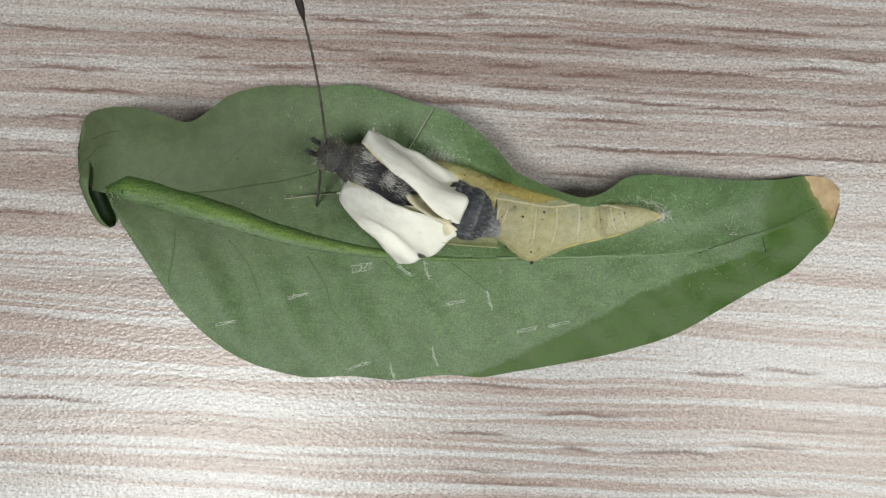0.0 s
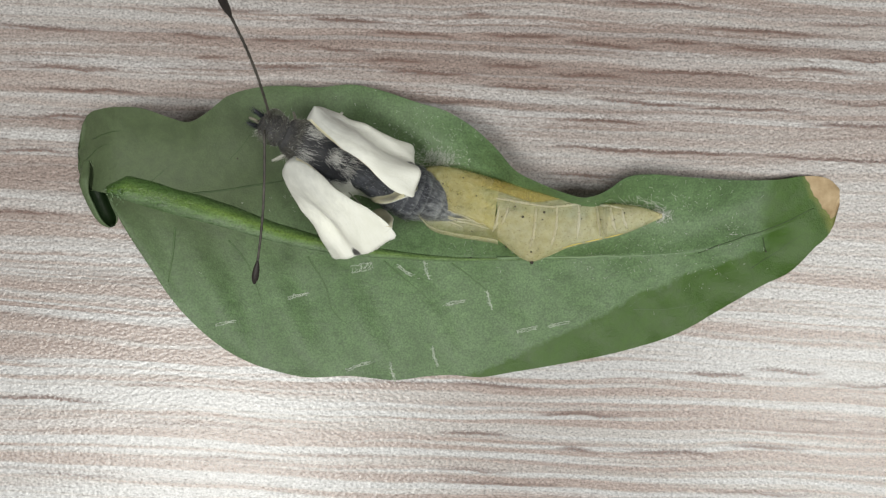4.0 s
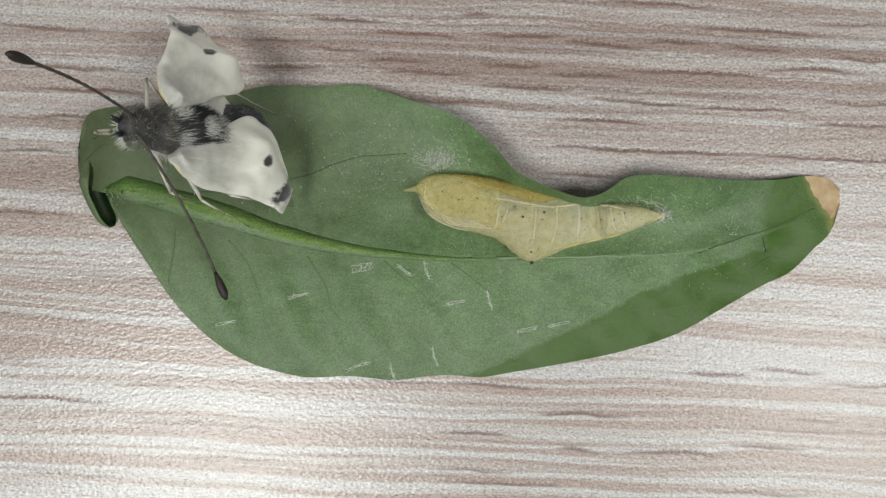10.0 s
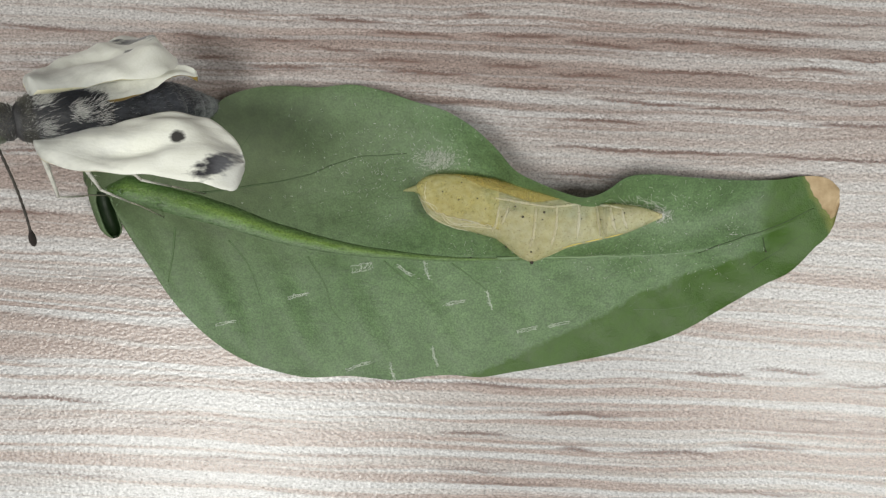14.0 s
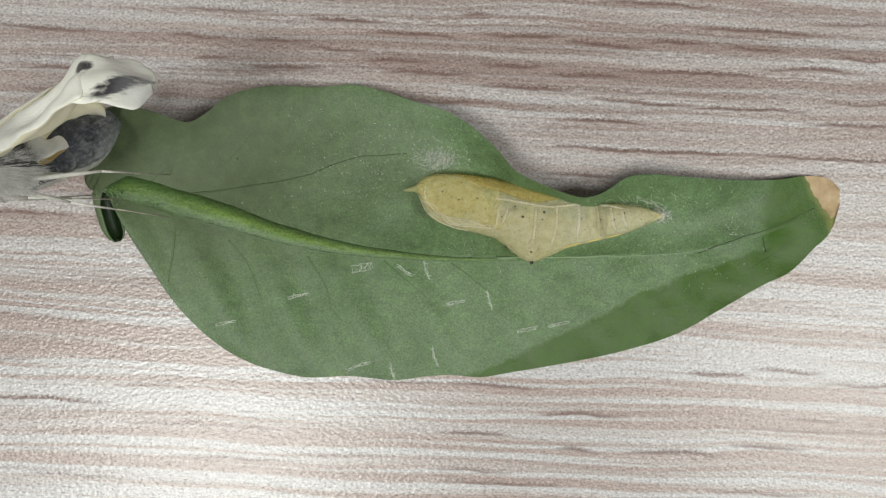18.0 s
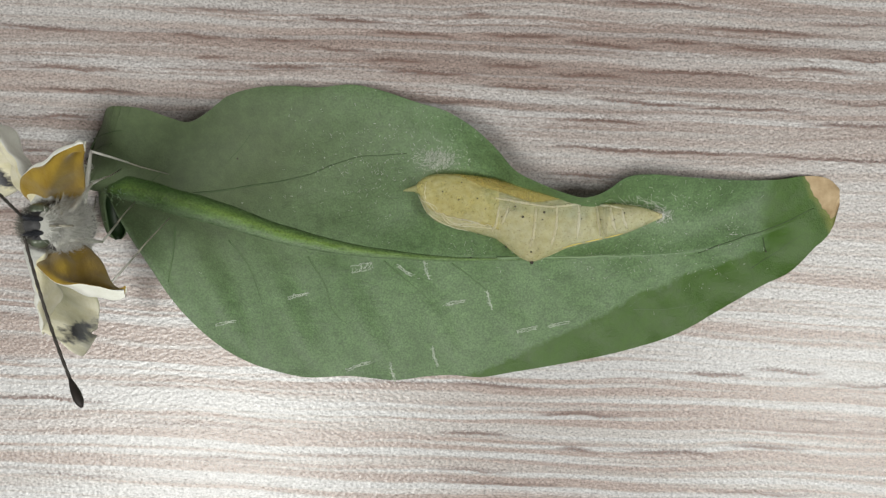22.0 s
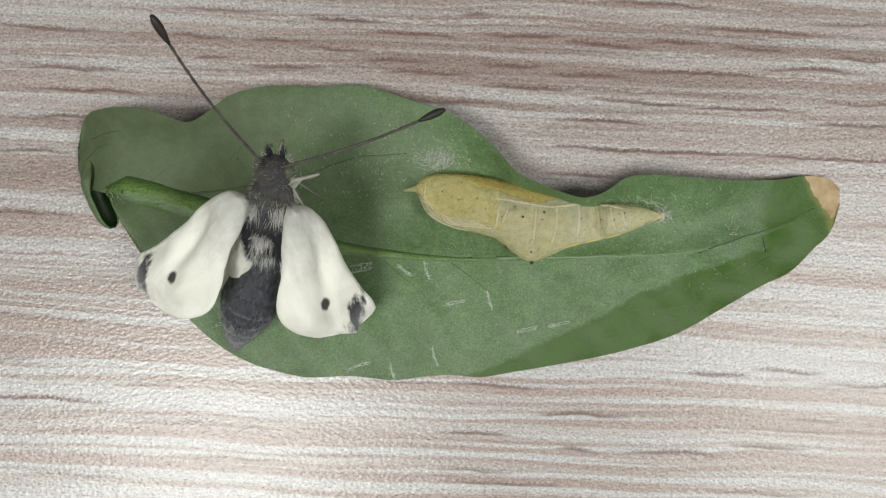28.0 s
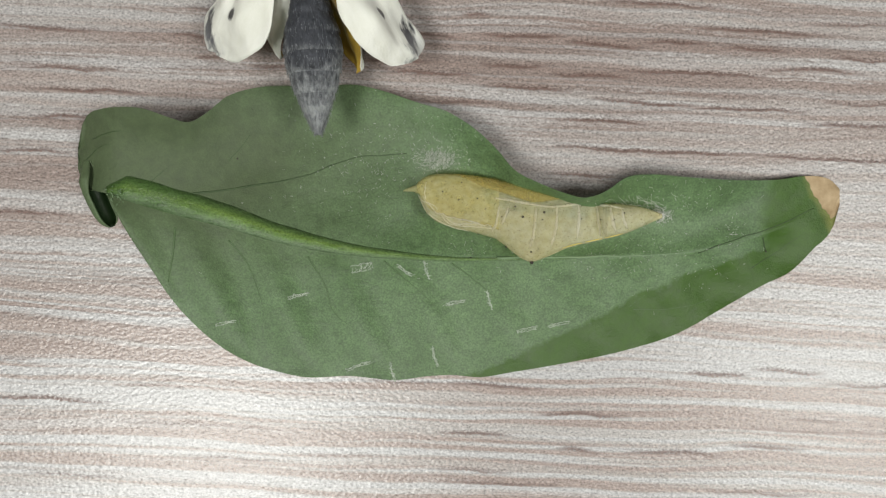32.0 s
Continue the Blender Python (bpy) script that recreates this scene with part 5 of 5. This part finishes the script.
FORE_R = [
    (0, 0.86, -0.44, -0.25, 0.38, 0.68, 0.62),
    (1, 0.79, -0.55, -0.27, 0.44, 0.62, 0.64),
    (2, 0.78, -0.56, -0.28, 0.44, 0.62, 0.64),
    (3, 0.82, -0.51, -0.26, 0.4, 0.65, 0.64),
    (3.5, 0.84, -0.47, -0.22, 0.34, 0.66, 0.66),
    (5.5, 0.433, 0.325, -0.841, 0.701, 0.464, 0.541),
    (6, 0.235, 0.351, -0.906, 0.694, 0.593, 0.409),
    (7, -0.057, 0.274, -0.96, 0.775, 0.619, 0.13),
    (8, -0.045, 0.486, -0.873, 0.647, 0.679, 0.345),
    (9, -0.226, 0.54, -0.811, 0.529, 0.767, 0.364),
    (10, -0.044, 0.616, -0.787, 0.699, 0.582, 0.416),
    (11, -0.006, 0.625, -0.78, 0.604, 0.624, 0.495),
    (12, -0.047, 0.552, -0.833, 0.569, 0.7, 0.432),
    (13, 0.02, 0.561, -0.828, 0.419, 0.747, 0.516),
    (14, 0.36, 0.49, -0.794, 0.186, 0.796, 0.576),
    (14.5, 0.379, 0.548, -0.746, -0.006, 0.807, 0.59),
    (16.5, 0.403, 0.334, -0.852, -0.552, 0.831, 0.064),
    (17, 0.44, 0.375, -0.816, -0.621, 0.784, 0.025),
    (18, 0.392, 0.437, -0.81, -0.805, 0.589, -0.072),
    (19, 0.213, 0.415, -0.884, -0.867, -0.338, -0.367),
    (20, -0.341, -0.165, -0.925, -0.329, -0.901, 0.282),
    (21, -0.394, -0.398, -0.829, 0.333, -0.902, 0.274),
    (22, -0.36, -0.448, -0.818, -0.933, 0.188, 0.307),
    (23, -0.111, -0.708, -0.698, -0.972, -0.069, 0.225),
    (24, -0.101, -0.731, -0.675, 0.097, -0.683, 0.724),
    (25, -0.19, -0.792, -0.58, 0.373, -0.604, 0.704),
    (25.5, -0.032, -0.885, -0.464, 0.486, -0.42, 0.767),
    (27.5, 0.161, -0.781, -0.604, 0.397, -0.509, 0.764),
    (28, 0.218, -0.742, -0.634, 0.51, -0.467, 0.722),
    (29, 0.357, -0.844, -0.401, -0.196, -0.488, 0.851),
    (30, 0.646, -0.671, -0.363, 0.646, 0.228, 0.729),
    (31, 0.582, -0.683, -0.442, 0.355, -0.276, 0.893),
    (32, 0.491, -0.825, -0.279, 0.688, 0.171, 0.705),
]
HIND_L = [
    (0, -0.007, -0.186, -0.983, -0.017, -0.982, 0.186),
    (1, -0.032, -0.332, -0.943, -0.054, -0.941, 0.333),
    (2, -0.057, -0.344, -0.937, -0.092, -0.933, 0.348),
    (3, -0.025, -0.28, -0.96, -0.047, -0.959, 0.281),
    (3.5, 0.078, -0.301, -0.95, 0.14, -0.94, 0.31),
    (5.5, 0.473, 0.063, -0.879, 0.51, -0.833, 0.215),
    (6, 0.399, 0.095, -0.912, 0.54, -0.828, 0.15),
    (7, -0.297, -0.354, -0.887, 0.955, -0.127, -0.269),
    (8, -0.061, -0.26, -0.964, 0.991, 0.098, -0.089),
    (9, 0.037, -0.218, -0.975, 0.889, 0.452, -0.067),
    (10, -0.055, 0.043, -0.998, 0.35, -0.93, 0.05),
    (11, 0.038, 0.099, -0.994, 0.3, -0.95, 0.03),
    (12, 0.042, 0.05, -0.998, 0.3, -0.95, 0.03),
    (13, 0.07, 0.122, -0.99, 0.3, -0.94, -0.05),
    (14, 0.12, 0.12, -0.985, 0.35, -0.93, -0.05),
    (14.5, 0.1, 0.2, -0.97, 0.35, -0.9, -0.1),
    (16.5, -0.25, 0.459, -0.852, 0.042, 0.885, 0.464),
    (17, -0.261, 0.482, -0.836, 0.051, 0.872, 0.487),
    (18, -0.27, 0.51, -0.817, 0.063, 0.856, 0.514),
    (19, -0.253, 0.493, -0.832, 0.053, 0.866, 0.497),
    (20, 0.489, 0.581, 0.65, -0.078, 0.772, -0.631),
    (21, 0.438, 0.426, 0.791, 0.056, 0.866, -0.497),
    (22, 0.244, 0.436, 0.866, -0.262, 0.89, -0.374),
    (23, -0.767, 0.348, -0.54, 0.601, 0.093, -0.794),
    (24, -0.678, 0.28, -0.679, 0.616, 0.721, -0.317),
    (25, -0.842, 0.1, -0.531, -0.487, 0.284, 0.826),
    (25.5, -0.711, -0.381, -0.591, -0.521, -0.279, 0.806),
    (27.5, -0.589, -0.392, -0.707, -0.588, -0.392, 0.708),
    (28, -0.549, -0.443, -0.709, -0.551, -0.445, 0.706),
    (29, -0.488, -0.497, -0.718, -0.503, -0.512, 0.696),
    (30, -0.32, -0.591, -0.74, -0.352, -0.651, 0.672),
    (31, -0.37, -0.609, -0.701, -0.365, -0.599, 0.713),
    (32, -0.474, -0.534, -0.7, -0.464, -0.524, 0.714),
]
HIND_R = [
    (0, 0.307, -0.066, -0.949, 0.658, 0.736, 0.162),
    (1, 0.332, -0.229, -0.915, 0.872, 0.443, 0.206),
    (2, 0.301, -0.211, -0.93, 0.844, 0.513, 0.157),
    (3, 0.425, -0.101, -0.899, 0.833, 0.433, 0.345),
    (3.5, 0.375, -0.075, -0.924, 0.806, 0.519, 0.285),
    (5.5, 0.276, 0.08, -0.958, 0.815, 0.508, 0.278),
    (6, 0.103, 0.079, -0.992, 0.755, 0.642, 0.13),
    (7, -0.204, -0.004, -0.979, 0.748, 0.645, -0.158),
    (8, -0.14, 0.203, -0.969, 0.634, 0.77, 0.07),
    (9, -0.271, 0.253, -0.929, 0.471, 0.876, 0.101),
    (10, -0.159, 0.356, -0.921, 0.682, 0.714, 0.158),
    (11, -0.086, 0.36, -0.929, 0.605, 0.759, 0.239),
    (12, -0.112, 0.271, -0.956, 0.56, 0.812, 0.164),
    (13, -0.02, 0.66, -0.75, 0.42, 0.68, 0.6),
    (14, 0.36, 0.5, -0.79, 0.19, 0.8, 0.57),
    (14.5, 0.39, 0.56, -0.73, 0.02, 0.81, 0.58),
    (16.5, -0.109, 0.322, -0.94, 0.181, 0.937, 0.3),
    (17, -0.13, 0.35, -0.928, 0.229, 0.921, 0.316),
    (18, -0.152, 0.38, -0.912, 0.286, 0.901, 0.328),
    (19, -0.207, 0.4, -0.893, 0.393, 0.87, 0.299),
    (20, 0.526, -0.28, 0.803, 0.138, -0.904, -0.405),
    (21, 0.493, -0.448, 0.746, 0.072, -0.833, -0.548),
    (22, 0.494, -0.442, 0.749, -0.162, -0.893, -0.42),
    (23, 0.182, -0.431, -0.884, -0.902, 0.285, -0.325),
    (24, 0.158, -0.31, -0.938, 0.274, -0.899, 0.343),
    (25, -0.07, -0.387, -0.919, -0.163, -0.905, 0.394),
    (25.5, -0.205, -0.517, -0.831, -0.306, -0.773, 0.556),
    (27.5, -0.042, -0.502, -0.864, -0.072, -0.861, 0.504),
    (28, -0.001, -0.515, -0.857, -0.002, -0.857, 0.515),
    (29, 0.222, -0.78, -0.586, 0.16, -0.564, 0.81),
    (30, 0.4, -0.66, -0.64, 0.72, 0.2, -0.65),
    (31, 0.36, -0.62, -0.69, 0.72, 0.2, -0.65),
    (32, 0.14, -0.72, -0.68, 0.72, 0.2, -0.65),
]
ANT_L = [
    (0, -0.219, -0.455, -0.863),
    (1, -0.285, -0.491, -0.823),
    (2, -0.336, -0.486, -0.807),
    (3, -0.36, -0.568, -0.74),
    (3.5, -0.187, -0.898, -0.398),
    (5.5, 0.114, -0.944, 0.31),
    (6, 0.145, -0.956, 0.254),
    (7, -0.047, -0.784, -0.619),
    (8, 0.323, -0.89, -0.321),
    (9, 0.577, -0.809, -0.114),
    (10, 0.442, -0.895, -0.06),
    (11, 0.358, -0.933, 0.028),
    (12, 0.317, -0.842, -0.437),
    (13, 0.459, -0.764, -0.454),
    (14, -0.175, -0.609, -0.774),
    (14.5, -0.28, -0.296, -0.913),
    (16.5, -0.494, -0.506, -0.707),
    (18, -0.523, -0.427, -0.738),
    (19, 0.49, -0.328, 0.807),
    (20, 0.475, -0.039, 0.879),
    (21, 0.464, 0.143, 0.874),
    (22, 0.232, 0.254, 0.939),
    (23, 0.04, 0.506, 0.861),
    (24, -0.293, 0.599, 0.745),
    (25, -0.376, 0.684, 0.625),
    (25.5, -0.341, 0.842, 0.418),
    (27.5, -0.473, 0.605, 0.64),
    (28, -0.395, 0.668, 0.63),
    (29, 0.031, 0.145, 0.989),
    (30, 0.095, -0.153, 0.984),
    (31, 0.076, -0.063, 0.995),
    (32, -0.022, -0.228, 0.973),
]
ANT_R = [
    (0, -0.082, 0.801, 0.593),
    (1, 0.108, 0.47, 0.876),
    (2, 0.112, 0.441, 0.891),
    (3, -0.029, 0.608, 0.793),
    (3.5, -0.099, 0.528, 0.844),
    (5.5, 0.008, 0.369, 0.93),
    (6, -0.027, 0.395, 0.918),
    (7, 0.153, 0.117, 0.981),
    (8, 0.145, 0.156, 0.977),
    (9, -0.201, 0.248, 0.948),
    (10, -0.136, 0.08, 0.987),
    (11, 0.039, 0, 0.999),
    (12, 0.054, 0.001, 0.999),
    (13, 0.317, -0.106, 0.942),
    (14, 0.428, -0.062, 0.901),
    (14.5, 0.408, 0.01, 0.913),
    (16.5, 0.433, -0.101, 0.896),
    (18, 0.527, -0.031, 0.849),
    (19, 0.566, -0.156, 0.81),
    (20, 0.574, -0.593, 0.564),
    (21, 0.554, -0.731, 0.398),
    (22, 0.465, -0.835, 0.294),
    (23, 0.746, -0.533, 0.4),
    (24, 0.922, -0.357, -0.15),
    (25, 0.983, -0.156, -0.098),
    (25.5, 0.998, 0.059, -0.034),
    (27.5, 0.925, 0.372, 0.074),
    (28, 0.942, 0.326, 0.072),
    (29, 0.646, 0.173, 0.744),
    (30, 0.33, -0.137, 0.934),
    (31, 0.593, -0.034, 0.804),
    (32, 0.342, -0.175, 0.923),
]
# droop at the waist and turn in degrees, and how far the tail is drawn in, mm
DROOP = [
    (0, 4, 4, 1.8),
    (1, 0, 0, 1.2),
    (2, -2, 0, 1.5),
    (3, 0, 4, 1.2),
    (3.5, 0, 4, 0.6),
    (5.5, -8, 4, 1.2),
    (6, -8, 4, 1.2),
    (7, 0, 0, 1.8),
    (8, 0, 4, 1.8),
    (9, 8, 8, 2.2),
    (10, 16, 8, 1.8),
    (11, 8, 12, 1.8),
    (12, 8, 8, 1.8),
    (13, 24, 16, 1.8),
    (14, 36, 12, 0.4),
    (14.5, 50, 4, 0.4),
    (16.5, -16, 4, 0.4),
    (17, -16, 4, 0),
    (18, -24, -4, 0),
    (19, -28, -4, 0),
    (20, -34, 0, 0),
    (21, -34, 0, 0),
    (22, -28, 0, 0),
    (23, -16, 0, 0),
    (24, 8, 0, 0),
    (25, 4, 0, 0),
    (25.5, 2, -10, 0),
    (28, 14, -14, 0),
    (29, 4, -9, 0),
    (30, 2, -4, 0),
    (31, 0, 0, 0),
    (32, 0, 0, 0),
]
FOLD = [
    (0, 162, 152),
    (1, 145, 152),
    (2, 128, 150),
    (3, 118, 146),
    (3.5, 100, 112),
    (5.5, 46, 40),
    (6, 34, 34),
    (7, 14, 22),
    (8, 9, 16),
    (10, 5, 10),
    (12, 2, 8),
    (14, 0, 5),
    (18, 30, 10),
    (19, 34, 14),
    (20, 30, 20),
    (21, 20, 20),
    (22, 40, 45),
    (23, 15, 48),
    (24, 5, 10),
    (28, 0, 0),
    (32, 0, 0),
]

BEND_SIGN = 1
CURL_MOVES = [(0, 0, 0, 0), (10, 0, 0, 0), (11, 0.3, -0.5, -6), (13, 0.35, -0.6, -8), (14.5, 0.6, -0.8, -12), (17, 0.7, -0.9, -14), (19, 0.9, -1.1, -18), (21, 1.0, -1.0, -24),
              (24, 1.3, -0.4, -30), (25.5, 1.0, -0.2, -20), (27.5, 0.2, -0.2, -4), (28.5, 0.1, 0, 0), (32, 0, 0, 0)]


def between(table, t):
    """Rows of numbers, blended at t."""
    if t <= table[0][0]:
        return np.array(table[0][1:], float)
    for a, b in zip(table, table[1:]):
        if t <= b[0]:
            f = (t - a[0]) / (b[0] - a[0])
            f = f * 0.5 + 0.5 * f * f * (3 - 2 * f)
            return np.array(a[1:], float) * (1 - f) + np.array(b[1:], float) * f
    return np.array(table[-1][1:], float)


def frame_of(x, up):
    x = Vector(x).normalized()
    up = Vector(up)
    z = (up - x * up.dot(x)).normalized()
    y = z.cross(x)
    return Matrix(((x.x, y.x, z.x), (x.y, y.y, z.y), (x.z, y.z, z.z))).to_4x4()


def body_at(t):
    r = between(BODY, t)
    return Matrix.Translation(Vector(r[:3]) * MM) @ frame_of(r[3:6], r[6:9])


def foot_goal(t, s, i):
    """Where a foot stands, mm: it stays put for a second at a time; at the leaf's end it holds on to the rim."""
    hold = math.floor(t + (0.5 if (i + (s > 0)) % 2 else 0.0))
    m = body_at(min(32, max(0, hold)))
    fwd = (m.to_3x3() @ Vector((1, 0, 0))).xy.normalized()
    calm = t < 4.6 or t > 27.4
    a, c = (3.0, -0.4, -3.6)[i], s * (3.6, 5.8, 4.6)[i] * (0.5 if calm or (s < 0 and t < 14) else 1)
    p = m.translation / MM + Vector((fwd.x * a - fwd.y * c, fwd.y * a + fwd.x * c, 0))
    if t < 2.6 and (s, i) in ((1, 0), (-1, 1)):
        return Vector(lift(-12.54, 3.97, 3.2) if s > 0 else lift(-0.71, 11.21, 3.6))
    if 15.5 < t < 24.5:
        q = Vector(lift(*((-25.40, 6.29), (-27.63, 6.29), (-21.61, 5.85))[i], 3.9)) if s > 0 else Vector(lift(*((-24.29, 3.84), (-27.41, 4.29), (-21.61, 2.50))[i], 4.0))
        return q
    u, v = p.x / (1 - 0.06), p.y / (1 - 0.06)
    inside = UPPER[0][0] < u < UPPER[-1][0] and smooth_at(LOWER, u) < v < smooth_at(UPPER, u)
    return Vector((p.x, p.y, leaf_z(u, v) + 0.05 if inside else 0.08))


def leg_rows(tag, s, i, times):
    rows_f, rows_s, rows_t = [], [], []
    hip = Vector(((2.6, 1.2, -0.2)[i], s * 0.8, -0.9))
    for t in times:
        inv = body_at(t).inverted()
        goal = (inv @ (foot_goal(t, s, i) * MM)) / MM
        d = goal - hip
        ln = max(abs(FEMUR - SHIN) + 0.4, min(FEMUR + SHIN - 0.08, d.length))
        d.normalize()
        pole = Vector(((0.2, 0.0, -0.5)[i], s * 0.9, -0.05))
        if t < 4.6 or t > 27.4:
            pole = Vector((-0.6, s * 0.1, -1.5))
        perp = (pole - d * pole.dot(d)).normalized()
        a = (FEMUR**2 - SHIN**2 + ln * ln) / (2 * ln)
        h = math.sqrt(max(0.0, FEMUR**2 - a * a))
        knee = hip + d * a + perp * h
        x = (knee - hip).normalized()
        z = d.cross(perp).normalized()
        y = z.cross(x)
        fm = Matrix(((x.x, y.x, z.x), (x.y, y.y, z.y), (x.z, y.z, z.z))).to_4x4()
        sh = (hip + d * ln - knee).normalized()
        ang = math.atan2(sh.dot(y), sh.dot(x))
        rows_f.append((t, Matrix.Translation(hip * MM) @ fm))
        rows_s.append((t, Matrix.Translation(Vector((FEMUR, 0, 0)) * MM) @ Matrix.Rotation(ang, 4, "Z")))
    leg, shin, foot = MEMBERS["LEG_%s%d" % (tag, i)]
    walk(leg, rows_f)
    walk(shin, rows_s)
    walk(foot, rows_s)


def motions():
    times = [i * 0.5 for i in range(65)]
    walk(FLY, [(t, body_at(t)) for t in times])
    for s, tag in ((1, "L"), (-1, "R")):
        for kind, table_, hinge in (("FORE", FORE_L if s == 1 else FORE_R, FORE_HINGE), ("HIND", HIND_L if s == 1 else HIND_R, HIND_HINGE)):
            rows = []
            for t in times:
                r = between(table_, t)
                local = body_at(t).inverted().to_3x3().to_4x4() @ frame_of(r[:3], r[3:6])
                rows.append((t, Matrix.Translation(Vector((hinge[0], hinge[1] * s, hinge[2])) * MM) @ local))
            walk(MEMBERS[kind + "_" + tag], rows)
        rows = []
        for t in times:
            g = between(FOLD, t)[0 if s == 1 else 1]
            under = Matrix.Translation(Vector((-0.2, 0.55 * s, -0.8)) * (max(0.0, g) / 180) ** 1.5 * MM)
            crease = Matrix.Translation(Vector((FOLD_AT, 0, 0.1)) * MM)
            rows.append((t, under @ crease @ pose(0, 0, 0, 0, g, 0) @ crease.inverted()))
        walk(MEMBERS["TIP_" + tag], rows)
        rows = []
        for t in times:
            r = between(ANT_L if s == 1 else ANT_R, t)
            b = body_at(t)
            up = b.to_3x3() @ Vector((0, 0, 1))
            local = b.inverted().to_3x3().to_4x4() @ frame_of(r, up if abs(up.dot(Vector(r).normalized())) < 0.97 else b.to_3x3() @ Vector((0, 1, 0)))
            rows.append((t, Matrix.Translation(Vector((4.9, 0.45 * s, 0.9)) * MM) @ local))
        walk(MEMBERS["ANT_" + tag], rows)
        for i in range(3):
            leg_rows(tag, s, i, times)
    waist = Matrix.Translation(Vector((-1.3, 0, -0.7)) * MM)
    droop = [(t, between(DROOP, t)) for t in times]
    walk(ABDOMEN, [(t, waist @ pose(0, 0, 0, 0, -r[0], r[1])) for t, r in droop])
    walk(TAIL, [(t, waist @ pose(0, 0, 0, 0, -r[0], r[1]) @ Matrix.Translation(Vector((JOINT + r[2], 0, 0)) * MM)) for t, r in droop])
    # the case gapes while the butterfly works free, then springs shut
    gape = [(0, 1.0), (3.0, 1.0), (3.5, 0.85), (4.6, 0.3), (5.2, 0.0), (32, 0.0)]
    walk(CASE_FRONT, [(t, Matrix.Translation(HINGE_A * MM) @ pose(0, 0, 0, 0, 0, -14 * g)) for t, g in gape])
    walk(CASE_FLAP, [(t, Matrix.Translation(HINGE_B * MM) @ pose(0, 0, 0, 55 * g, 0, 6 * g)) for t, g in gape])
    c = lift(-27.63, 4.06, 3.0)
    bend = [(0, 0), (9.5, 0), (11, 8), (13, 17), (14.5, 24), (17, 30), (19, 35), (21, 39), (24, 39), (25, 30), (25.5, 24), (27, 11), (28, 0), (32, 0)]
    rows = [[] for _ in CORNER]
    for t, g in bend:
        m = Matrix.Identity(4)
        for k, (a, d) in enumerate(CORNER_AXIS):
            m = m @ Matrix.Translation(a) @ Matrix.Rotation(radians(BEND_SIGN * g / STRIPS), 4, d) @ Matrix.Translation(-a)
            rows[k].append((t, m.copy()))
    for ob, r in zip(CORNER, rows):
        walk(ob, r)
    walk(CURL, [(t, Matrix.Translation((c + Vector((dx, dy, 0))) * MM) @ pose(0, 0, 0, 0, 0, a * 0.6) @ Matrix.Translation(-c * MM)) for t, dx, dy, a in CURL_MOVES])


motions()
